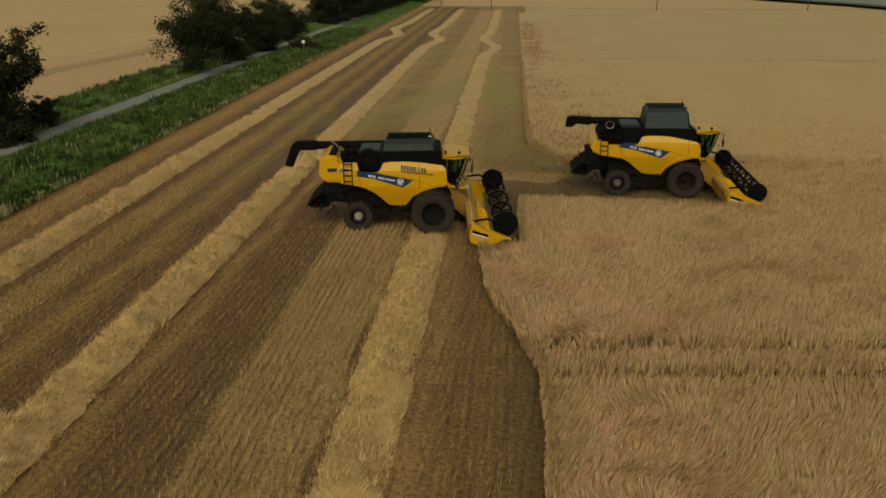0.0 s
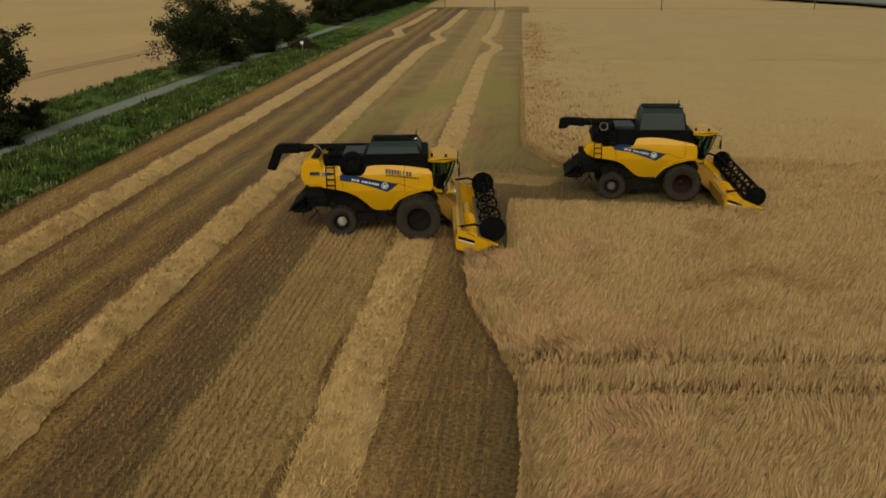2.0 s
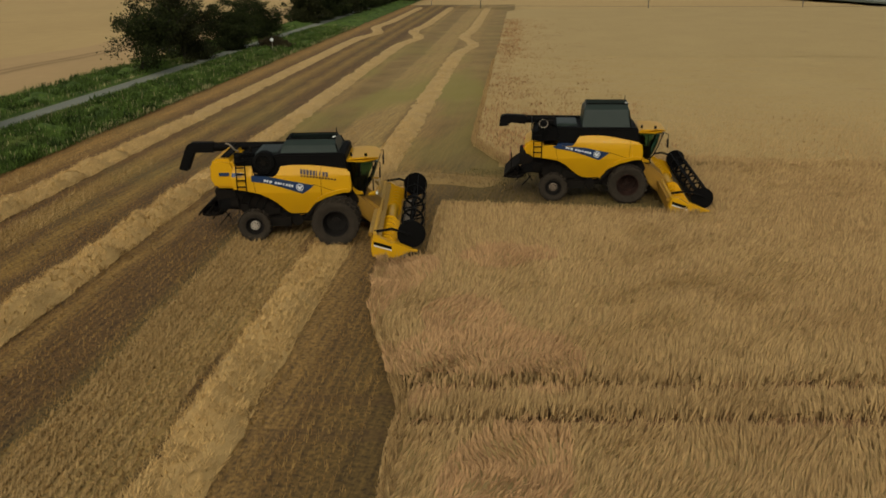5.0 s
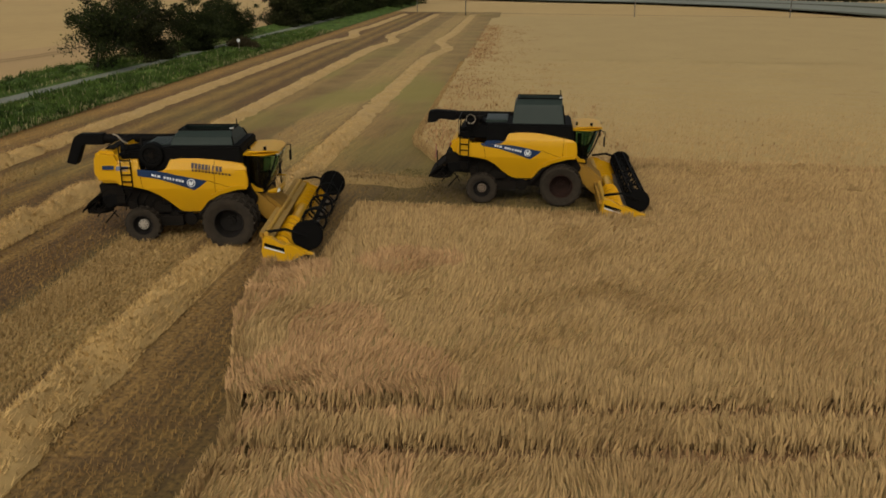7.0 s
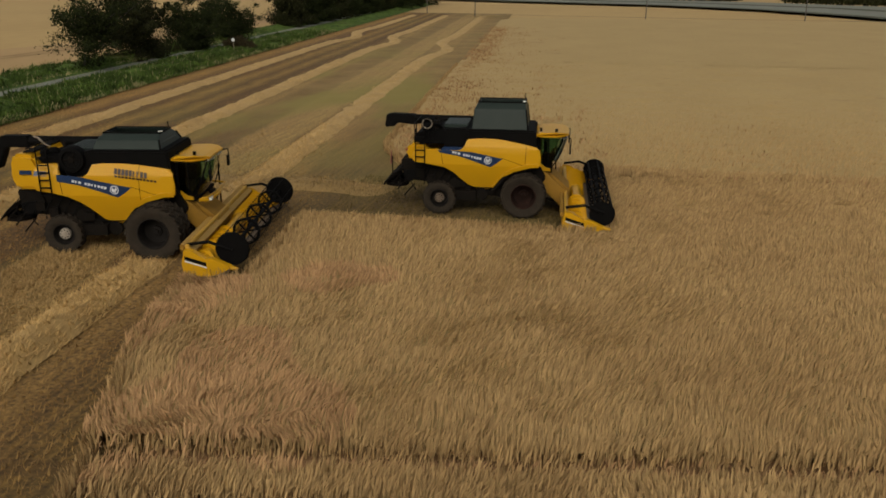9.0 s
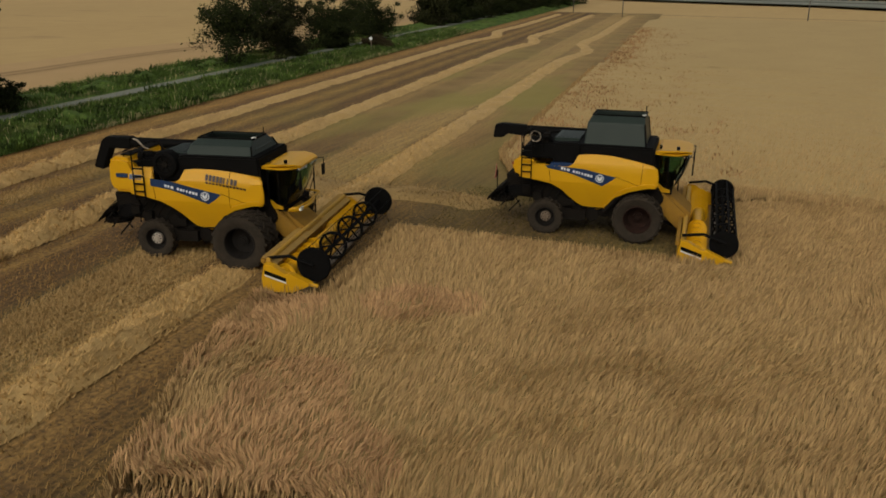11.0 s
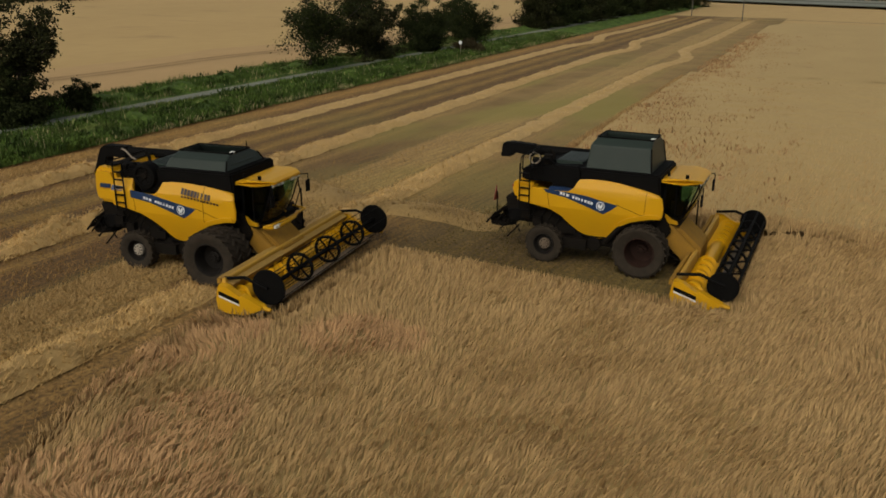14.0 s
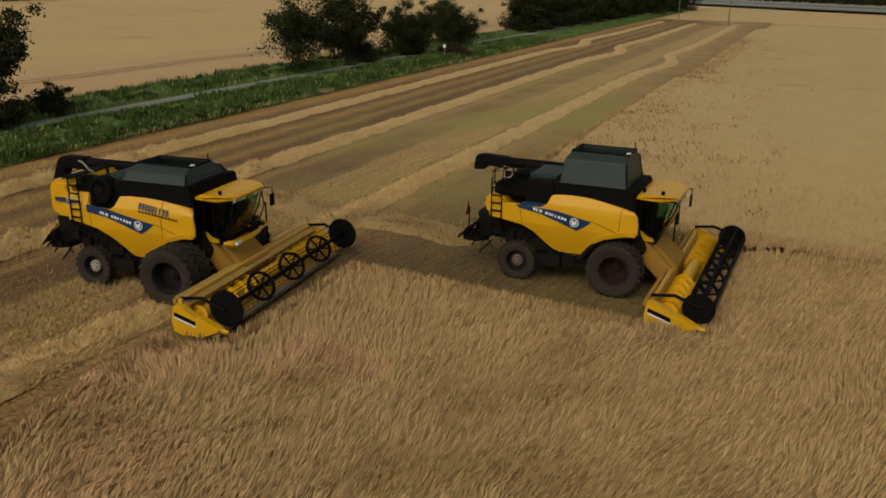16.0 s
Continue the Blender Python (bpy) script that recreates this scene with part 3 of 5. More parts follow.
def trail(points, width, height, seed):
    """The swath that a machine has just dropped behind it."""
    pts = [Vector(p) for p in points]
    verts, faces = [], []
    for i, p in enumerate(pts):
        d = (pts[min(i + 1, len(pts) - 1)] - pts[max(i - 1, 0)]).normalized()
        s = Vector((-d.y, d.x, 0))
        for k in range(11):
            u = k / 10
            q = p + s * ((u - 0.5) * width * (1 + 0.15 * noise.noise((i * 0.5, seed, 0))))
            verts.append((q.x, q.y, 0.01 + height * min(1.0, (len(pts) - 1 - i) / 9) * math.sin(math.pi * u) ** 0.7 * max(0.3, 0.8 + 0.6 * noise.noise((q.x * 1.4, q.y * 1.4, seed)))))
    for i in range(len(pts) - 1):
        for k in range(10):
            faces.append((i * 11 + k, i * 11 + k + 1, i * 11 + k + 12, i * 11 + k + 11))
    ob = from_arrays("straw_swath", verts, faces, FRESH, True)
    n = len(pts) * 110
    t = rng.random(n) * (len(pts) - 1)
    i0 = t.astype(int)
    arr = np.array([tuple(p) for p in pts])
    c = arr[i0] + (arr[np.minimum(i0 + 1, len(pts) - 1)] - arr[i0]) * (t - i0)[:, None]
    off = rng.normal(0, width * 0.27, (n, 2))
    root = np.stack([c[:, 0] + off[:, 0], c[:, 1] + off[:, 1], 0.03 + height * 0.5 * np.exp(-((off**2).sum(1)) / width)], 1)
    blades("straw", root, rng.uniform(0, math.tau, n), rng.uniform(0.12, 0.3, n), rng.uniform(0.88, 1.0, n), rng.uniform(0.018, 0.034, n), FRESH, ob)
    tagged(ob, "fresh curved straw swath dropped behind the harvester", "straw swath", "straw swaths", "stuff")
    tagged(ob.children[0], "loose stalks of straw", kind="stuff")


trail([(-30 + 0.5 * i, 7.5 - 6.2 * (1 - math.exp(-i / 14)) + 0.3 * math.sin(i * 0.35), 0) for i in range(21, 48)], 2.3, 0.26, 3.3)


# ---- standing crop ----
def lodge(x, y):
    """Flattened, tangled crop in a band along its cut edge, thinning inward."""
    d = x - _edge(y) + 1.5 * smooth_noise(x, y, 0.35, 43)
    zone = np.clip(1.5 - d / 4.5, 0, 1) * np.clip((-8.5 - y) / 3.5, 0, 1) * np.clip((y + 34) / 4.0, 0, 1)
    return np.clip(zone * (0.72 + 0.75 * smooth_noise(x, y, 0.75, 41)), 0, 1)


def crop_height(x, y):
    z = 0.56 + 0.05 * smooth_noise(x, y, 0.9, 11) + 0.05 * smooth_noise(x, y, 3.0, 12)
    z = z + lodge(x, y) * (0.12 * smooth_noise(x, y, 1.6, 45) - 0.02)
    return z


def header_gap(x, y):
    """1 beside the cutting headers' ends, where the crop is pushed down, falling to 0 a metre off."""
    out = np.zeros_like(x)
    for px, py, turn in ((-0.05, 0, radians(4)), (-12.41, -7.57, radians(10.5))):
        for side in (-4.45, 4.4):
            u = (x - px) * math.cos(turn) + (y - py) * math.sin(turn)
            v = -(x - px) * math.sin(turn) + (y - py) * math.cos(turn)
            d = np.hypot(np.maximum(np.abs(u - 2.5) - 0.95, 0), np.maximum(np.abs(v - side) - 0.25, 0))
            out = np.maximum(out, np.clip(1.25 - d / 0.9, 0, 1))
    return out


def crop_block(verts, faces, left, y0, y1, step, reach=66.0):
    """A block of canopy whose left edge follows left(y) and drops to the ground there."""
    offs = [0.16, 0.2, 0.26] + [0.3 * k for k in range(1, 120)] + [36 + 1.2 * k for k in range(1, 60)]
    rows = int((y1 - y0) / step) + 1
    ys = np.linspace(y0, y1, rows)
    start = len(verts)
    for i, y in enumerate(ys):
        a = left(y)
        x = np.array([min(a + o, reach) for o in offs])
        jy = y + (0 if i in (0, rows - 1) else 1) * rng.uniform(-0.3, 0.3, len(x)) * step
        near = np.clip((40 - y) / 30, 0, 1) * np.clip((62 - x) / 20, 0, 1)
        z = crop_height(x, jy + 0 * x) - 0.17 * near * (1 - 0.5 * np.clip(lodge(x, jy + 0 * x) * 1.5, 0, 1))
        z = z - 0.1 * np.exp(-((tram(x, jy + 0 * x) / 0.8) ** 2)) - 0.3 * header_gap(x, jy + 0 * x)
        z[0], z[1] = -0.03, z[1] * 0.6
        if i in (0, rows - 1):
            z = z * 0.75
        verts += np.stack([x, jy + 0 * x, z], 1).tolist()
    w = len(offs)
    for i in range(rows - 1):
        for k in range(w - 1):
            a = start + i * w + k
            mid = np.mean([verts[q] for q in (a, a + 1, a + w + 1, a + w)], 0)
            if tram(mid[0], mid[1]) > 0.85:
                faces.append((a, a + 1, a + w + 1, a + w))


cv, cf = [], []
crop_block(cv, cf, crop_edge, -64, STRIP[0], 0.28)
crop_block(cv, cf, lambda y: HEADER_FRONT, STRIP[0], STRIP[1], 0.28)
crop_block(cv, cf, crop_edge, STRIP[1], 60, 0.32)
for y in STRIP:
    base = len(cv)
    for k in range(24):
        x = crop_edge(y) + (HEADER_FRONT - crop_edge(y)) * k / 23
        q = y + (0.28 if y > 0 else -0.28)
        cv += [(x, q, -0.03), (x, q, 0.26)]
    cf += [(base + 2 * k, base + 2 * k + 2, base + 2 * k + 3, base + 2 * k + 1) for k in range(23)]
crop = from_arrays("wheat_crop", cv, cf, CROP, True)
tagged(crop, "dense standing field of ripe golden-brown wheat", "wheat", kind="stuff")
for c, lie in TRAMS:
    verts, faces = [], []
    x0 = -5.7 if c < 0 else HEADER_FRONT + 1.2
    for k in range(80):
        x = x0 + k
        verts += [(x, c + lie * x - 1.05, 0.03), (x, c + lie * x + 1.05, 0.03)]
    faces = [(2 * k, 2 * k + 2, 2 * k + 3, 2 * k + 1) for k in range(79)]
    tagged(from_arrays("tramline", verts, faces, SOIL), "bare soil wheel track through the standing wheat", "track", kind="structure")
crop_far = strip_sheet("wheat_crop", lambda y: crop_edge(y) + 0.2, lambda y: 420, 59.5, 158, 3, 120, lambda u, x, y: 0.0 if u == 0 else 0.58, CROP)
tagged(crop_far, "far part of the standing ripe wheat", "wheat", kind="stuff")
crop_near = strip_sheet("wheat_crop", lambda y: crop_edge(y) + 0.2, lambda y: 66.0, -150, -63.8, 3, 40, lambda u, x, y: 0.0 if u == 0 else 0.4, CROP)
tagged(crop_near, "nearer part of the standing ripe wheat", "wheat", kind="stuff")
crop_side = sheet("wheat_crop", 65.8, 420, -150, 60, 6, lambda x, y: 0 * x + 0.58, CROP)
tagged(crop_side, "outlying part of the standing ripe wheat", "wheat", kind="stuff")


def stalks(x0, x1, y0, y1, density, scale, parent, thinning=0.0, plain=True):
    """thinning: the metres of y over which the stalks grow sparse by two thirds."""
    n = int((x1 - x0) * (y1 - y0) * density)
    x, y = rng.uniform(x0, x1, n), rng.uniform(y0, y1, n)
    ok = in_crop(x, y, -0.05) & ((tram(x, y) > 0.47) | (rng.random(n) < 0.06)) & (header_gap(x, y) < rng.uniform(0.7, 1.5, n))
    if thinning:
        ok &= rng.random(n) < np.exp(-(y - y0) / thinning)
    x, y = x[ok], y[ok]
    n = len(x)
    flat = np.clip(lodge(x, y), 0, 1)
    head = 0.9 + 0.8 * smooth_noise(x, y, 0.28, 21) + 0.75 * smooth_noise(x, y, 1.3, 22) + rng.normal(0, 0.27, n) * (1 + 0.5 * flat) + 0.35 * smooth_noise(x, y, 3.2, 28) + flat * (1.0 + 1.7 * smooth_noise(x, y, 0.75, 23) + 1.5 * smooth_noise(x, y, 2.1, 27))
    lean = np.clip(0.58 + 0.09 * smooth_noise(x, y, 0.5, 24) + 0.1 * smooth_noise(x, y, 4.0, 25) + rng.normal(0, 0.12, n) + 0.22 * flat, 0.1, 0.88)
    z = crop_height(x, y) - 0.14 + 0.045 * smooth_noise(x * 1.6, y, 5.5, 26) + 0.06 * flat - 0.2 * header_gap(x, y)
    ln = rng.uniform(0.2, 0.36, n) * scale * (1 + 0.15 * flat)
    wd = rng.uniform(0.022, 0.044, n) * scale
    tangle = (flat >= 0.45) & (smooth_noise(x, y, 1.7, 61) + rng.normal(0, 0.45, n) > 0.7)
    for tag, sel, mat in (("wheat_ears", flat < 0.45, BLADE), ("flattened_wheat_ears", (flat >= 0.45) & ~tangle, LODGED), ("flattened_wheat_ears", tangle, RUSSET)):
        if sel.any():
            ob = blades(tag, np.stack([x, y, z], 1)[sel], head[sel], ln[sel], lean[sel], wd[sel], mat, parent, (1.4 - head[sel]) * (1 - 0.6 * flat[sel]) + rng.normal(0, 0.5, int(sel.sum())), plain)
            tagged(ob, "leaning ripe ears and stalks" if tag == "wheat_ears" else "tangled flattened reddish ears", kind="stuff")


stalks(-10, 34, -34, 6.5, 190, 1.0, crop, plain=False)
stalks(-11, 60, 6.5, 70, 44, 0.85, crop, 16.0)
stalks(34, 66, -30, 6.5, 16, 1.1, crop)
stalks(-8, 34, -64, -34, 75, 1.1, crop)


# flattened, reddish patches along the far crop edge, thinning into the field
n = 420
py = 8 + 115 * rng.random(n) ** 1.5
px = _edge(py) + 0.5 + rng.exponential(3.2, n)
k = np.repeat(np.arange(n), 16)
m = len(k)
x, y = px[k] + rng.normal(0, 0.55, m) * rng.uniform(0.5, 1.6, n)[k], py[k] + rng.normal(0, 0.9, m)
ok = x > _edge(y) + 0.1
x, y, m = x[ok], y[ok], int(ok.sum())
blots = blades("flattened_wheat_ears", np.stack([x, y, 0.46 + 0 * x], 1), rng.uniform(0, math.tau, m), rng.uniform(0.2, 0.4, m), rng.uniform(0.6, 0.95, m), rng.uniform(0.04, 0.08, m), FARRED, crop)
tagged(blots, "scattered reddish flattened ears", kind="stuff")


def fringe(x, y, out, parent):
    """Stalks that hang out of the cut face of the crop; out: the heading away from it."""
    n = len(x)
    root = np.stack([x, y, rng.uniform(0.05, 0.5, n)], 1)
    ob = blades("edge_stalks", root, out + rng.normal(0, 1.0, n), rng.uniform(0.18, 0.38, n), rng.uniform(0.05, 0.42, n), rng.uniform(0.02, 0.045, n), BLADE, parent)
    tagged(ob, "stalks along the cut edge of the wheat", kind="stuff")


for y0, y1, n in ((-60, STRIP[0], 15000), (STRIP[1], 55, 9000)):
    y = rng.uniform(y0, y1, n)
    fringe(_edge(y) + rng.uniform(0.02, 0.34, n), y, math.pi, crop)
for y0, out in ((STRIP[0] - 0.1, math.pi / 2), (STRIP[1] + 0.1, -math.pi / 2)):
    n = 5000
    x = rng.uniform(crop_edge(y0), HEADER_FRONT, n)
    fringe(x, y0 - 0.2 * np.sign(out) * rng.random(n), out, crop)

for c, lie in TRAMS:
    n = 20000 if c < 0 else 9000
    x = rng.uniform(-6.4 if c < 0 else HEADER_FRONT + 1.5, 40, n)
    gap = 0.35 + 0.1 * smooth_noise(x, 0 * x + c, 0.9, 51) + 0.06 * smooth_noise(x, 0 * x + c, 3.0, 53)
    y = c + lie * x + np.where(rng.random(n) < 0.5, 1, -1) * (gap + 0.75 * rng.random(n) ** 1.2)
    ok = in_crop(x, y, 0.1)
    x, y, n = x[ok], y[ok], int(ok.sum())
    ob = blades("edge_stalks", np.stack([x, y, rng.uniform(0.05, 0.42, n)], 1), 0.9 + rng.normal(0, 0.9, n), rng.uniform(0.2, 0.4, n), rng.uniform(0.1, 0.6, n), rng.uniform(0.025, 0.05, n), BLADE, crop)
    tagged(ob, "upright stalks along the wheel tracks", kind="stuff")
    n = 2600 if c < 0 else 1500
    x = rng.uniform(-5.9 if c < 0 else HEADER_FRONT + 2, 60, n)
    x = x[smooth_noise(x, 0 * x + c, 2.2, 57) > (-0.6 if c < 0 else -0.1)]
    n = len(x)
    y = c + lie * x + rng.normal(0, 0.16, n)
    ob = blades("trodden_stalks", np.stack([x, y, (0.2 if c < 0 else 0.4) + 0.06 * rng.random(n)], 1), rng.uniform(0, math.tau, n), rng.uniform(0.14, 0.3, n), rng.uniform(0.4, 0.95, n), rng.uniform(0.03, 0.06, n), RUSSET, crop)
    tagged(ob, "brown trodden stalks in the wheel tracks", kind="stuff")

# stubble stalks in drilled rows
def stubs(x, y, mat, label, fresh=1.0):
    n = len(x)
    ob = blades("stubble_stalks", np.stack([x, y, np.zeros(n)], 1), np.where(rng.random(n) < 0.5, 0.5, 1.5) * math.pi + rng.normal(0, 0.4, n), rng.uniform(0.1, 0.26, n) * fresh, rng.uniform(0.45, 0.95, n), rng.uniform(0.016, 0.036, n), mat, plain=True)
    tagged(ob, label, "stubble", kind="stuff")


def rows_of(n, centres, spread):
    y = -60 + 82 * (1 - np.sqrt(rng.random(n)))
    y = y[rng.random(n) < np.clip((8 - y) / 20, 0.15, 1)]
    n = len(y)
    s = np.round((rng.choice(centres, n) + rng.uniform(-spread, spread, n)) / 0.26) * 0.26 + rng.normal(0, 0.035, n)
    return s + _bend(y), y


stubs(*rows_of(125000, [-20.8], 13.6), STUB, "short brown cut wheat stalks in drilled rows")
stubs(*rows_of(125000, [-31.3, -25.8, -14.7, -14.7, -13.1], 0.8), DRYSTUB, "bright dry cut stalks in drilled rows", 1.2)
n = 9000
stubs(rng.uniform(-8.4, 3.0, n), np.round(rng.uniform(STRIP[0] + 0.3, STRIP[1] - 0.3, n) / 0.26) * 0.26, OLIVE, "short cut wheat stalks in the fresh strip", 0.6)

# ---- verge and lane ----
verge_h = lambda u, x, y: 0.06 + 0.45 * math.sin(math.pi * min(max(u, 0), 1)) * min(1.0, 0.25 + 1.5 * u) * max(0.0, 0.7 + 1.4 * noise.noise((x * 0.5, y * 0.4, 2)) + 0.9 * noise.noise((x * 1.3, y * 1.1, 7)))
verge_line = lambda y: VERGE + bend(y) + 0.5 * noise.noise((y * 0.25, 0, 5))
lane_line = lambda y: LANE + bend(y)
near_verge = strip_sheet("grass_verge", lambda y: lane_line(y) + LANE_W / 2, verge_line, -60, 260, 0.9, 14, verge_h, GRASS)
tagged(near_verge, "rough dark green grass verge beside the lane", "grass verge", kind="stuff")
lane = strip_sheet("lane", lambda y: lane_line(y) - LANE_W / 2, lambda y: lane_line(y) + LANE_W / 2, -90, 300, 3, 4, lambda u, x, y: 0.05, ASPHALT)
tagged(lane, "narrow worn grey country lane between grass verges", "road", kind="structure")
far_verge = strip_sheet("grass_verge", lambda y: FAR_VERGE + bend(y) + 0.5 * noise.noise((y * 0.2, 4, 5)), lambda y: lane_line(y) - LANE_W / 2, -60, 300, 0.9, 8, verge_h, GRASS)
tagged(far_verge, "rough dark green grass verge below the hedge trees", "grass verge", kind="stuff")
for host, a, b, dens in ((near_verge, LANE + LANE_W / 2 + 0.3, VERGE + 0.3, 75), (far_verge, FAR_VERGE, LANE - LANE_W / 2 - 0.3, 50)):
    n = int((b - a) * 130 * dens)
    y = -20 + 130 * rng.random(n) ** 1.9
    u = rng.random(n)
    x = a + (b - a) * u + _bend(y)
    root = np.stack([x, y, 0.08 + 0.3 * np.sin(np.pi * u)], 1)
    sel = rng.random(n) < (0.03 + 0.6 * (u > 0.93) * np.clip(0.4 + smooth_noise(x, y, 1.1, 35), 0, 1))
    g = lambda k: rng.uniform(*k, n)
    hd, ln, le, wd = g((0, math.tau)), g((0.16, 0.4)) * (1 + 1.3 * np.clip(smooth_noise(x, y, 0.7, 31) + 0.7 * smooth_noise(x, y, 2.0, 33), 0, 1.4) * (0.25 + 0.75 * np.clip(np.abs(x - _bend(y) - LANE) / 2.2 - 0.8, 0, 1))), g((0.3, 1.0)), g((0.035, 0.09))
    tagged(blades("grass", root[~sel], hd[~sel], ln[~sel], le[~sel], wd[~sel], GRASS, host, plain=True), "tall uneven grass", kind="stuff")
    tagged(blades("seed_heads", root[sel], hd[sel], ln[sel] * 1.1, le[sel] * 0.6, wd[sel] * 0.8, SEED, host), "pale dry seed heads", kind="stuff")
# weeds and tall tufts that stand out of the verges
for host, a, b, count in ((near_verge, LANE + LANE_W / 2 + 1.6, VERGE, 900), (far_verge, FAR_VERGE + 0.2, LANE - LANE_W / 2 - 0.8, 500)):
    y0 = -18 + 120 * rng.random(count) ** 1.6
    x0 = a + (b - a) * rng.random(count) + _bend(y0)
    k = np.repeat(np.arange(count), 26)
    m = len(k)
    big = rng.uniform(0.35, 1.0, count)[k]
    root = np.stack([x0[k] + rng.normal(0, 0.28, m) * big, y0[k] + rng.normal(0, 0.34, m) * big, 0.15 + 0.35 * rng.random(m) * big], 1)
    for pick, mat, word in ((k % 3 > 0, GRASS, "leafy green weed tufts"), (k % 3 == 0, WEED, "dark green weed tufts")):
        q = int(pick.sum())
        tagged(blades("weeds", root[pick], rng.uniform(0, math.tau, q), (0.25 + 0.4 * rng.random(q)) * big[pick], rng.uniform(0.2, 0.95, q), rng.uniform(0.06, 0.13, q), mat, host), word, kind="stuff")
headland = strip_sheet("headland", lambda y: -73 - 0.05 * y + 2.5 * noise.noise((y * 0.06, 8, 0)), lambda y: FAR_VERGE + 0.5 + bend(y), -60, 190, 2.5, 6, lambda u, x, y: -0.06, HEADLAND)
tagged(headland, "reddish strip of ripe wheat beyond the lane", "wheat", kind="structure")
for near_side in (-67.4, -65.6):
    track = strip_sheet("field_track", lambda y: near_side - 0.035 * y + 1.5 * noise.noise((y * 0.05, 2, 0)), lambda y: near_side + 1.0 - 0.035 * y + 1.5 * noise.noise((y * 0.05, 2, 0)) + 0.3 * noise.noise((y * 0.3, 2, 0)), -30, 150, 1.5, 3, lambda u, x, y: -0.03, DIRT)
    tagged(track, "bare brown wheel track along the far field", "track", kind="structure")


# ---- trees ----
def tree(x, y, height, spread, leaf, seed, dense=1.0, low=0.15, crown=0.2, fill=1.0, lean=0.0, name="tree", label="dark green broadleaf hedge tree with an uneven crown"):
    r = random.Random(seed)
    base = new(name)
    base.location = (x, y, 0)
    bm = bmesh.new()
    top = height * 0.62
    tilt = Vector((r.uniform(-0.12, 0.12), r.uniform(-0.12, 0.12), 0)) * height + Vector((lean * height, 0, 0))
    tube([(0, 0, -0.1), tilt * 0.4 + Vector((0, 0, top * 0.5)), tilt + Vector((0, 0, top))], [0.032 * height, 0.024 * height, 0.01 * height], 8, bm)
    clumps = []
    for k in range(15 + int(spread * 2)):
        a, z0 = r.uniform(0, math.tau), r.uniform(low, 0.6) * height
        reach = spread * r.uniform(0.4, 1.1) * (1.0 if z0 < 0.42 * height else 0.75)
        st = tilt * (z0 / top) + Vector((0, 0, z0 * 0.9))
        end = st + Vector((reach * math.cos(a), reach * math.sin(a), height * r.uniform(-0.02, 0.36)))
        end.z = min(max(end.z, 0.3), height)
        mid = st.lerp(end, 0.5) + Vector((0, 0, 0.04 * height * r.uniform(-1, 1)))
        tube([st, mid, end], [0.012 * height, 0.008 * height, 0.003 * height], 6, bm)
        for t in (0.35, 0.55, 0.75, 0.92, 1.06):
            q = st.lerp(mid, t * 2) if t < 0.5 else mid.lerp(end, t * 2 - 1)
            jitter = Vector((r.gauss(0, 1), r.gauss(0, 1), r.gauss(0, 0.7))) * 0.09 * spread
            clumps.append((q + jitter, (0.26 - 0.15 * t) * r.uniform(0.7, 1.25)))
    for k in range(6 if crown < 0.3 else 26):
        clumps.append((tilt + Vector((r.gauss(0, crown) * spread, r.gauss(0, crown) * spread, height * r.uniform(0.6, 0.97))), r.uniform(0.1, 0.2)))
    for k in range(int(10 + 4 * spread * dense)):
        a = r.uniform(0, math.tau)
        q = spread * r.uniform(0.0, 0.85)
        clumps.append((Vector((q * math.cos(a), q * math.sin(a), height * r.uniform(0.02, 0.34))), r.uniform(0.12, 0.22)))
    part("trunk", bm, BARK, base, smooth=True)
    nr = np.random.default_rng(seed)
    verts, count = [], 0
    for c, s in clumps:
        k = int((60 + 5200 * s * s * (0.6 + 0.4 * dense)) * (1.0 if y < 90 else 0.55) * fill)
        rad = s * spread * (1.05 if fill > 0.9 else 0.92)
        p = nr.normal(0, 1, (k, 3))
        p = p * rad * np.array([0.62, 0.62, 0.45])
        p = p + np.array(c)
        p[:, 2] = np.maximum(p[:, 2], 0.08)
        sz = nr.uniform(0.06, 0.13, (k, 1)) * (0.8 + height / 20) * (1.0 if y < 90 else 1.35)
        u = nr.normal(0, 1, (k, 3)); u /= np.linalg.norm(u, axis=1, keepdims=True)
        w = np.cross(u, nr.normal(0, 1, (k, 3))); w /= np.linalg.norm(w, axis=1, keepdims=True)
        verts.append(np.stack([p - u * sz, p + w * sz * 0.55, p + u * sz, p - w * sz * 0.55], 1).reshape(-1, 3))
        count += k
    ob = from_arrays("crown", np.concatenate(verts).tolist(), np.arange(count * 4).reshape(-1, 4).tolist(), leaf)
    ob.parent = base
    tagged(base, label, "tree", "hedge trees along the lane")
    return base


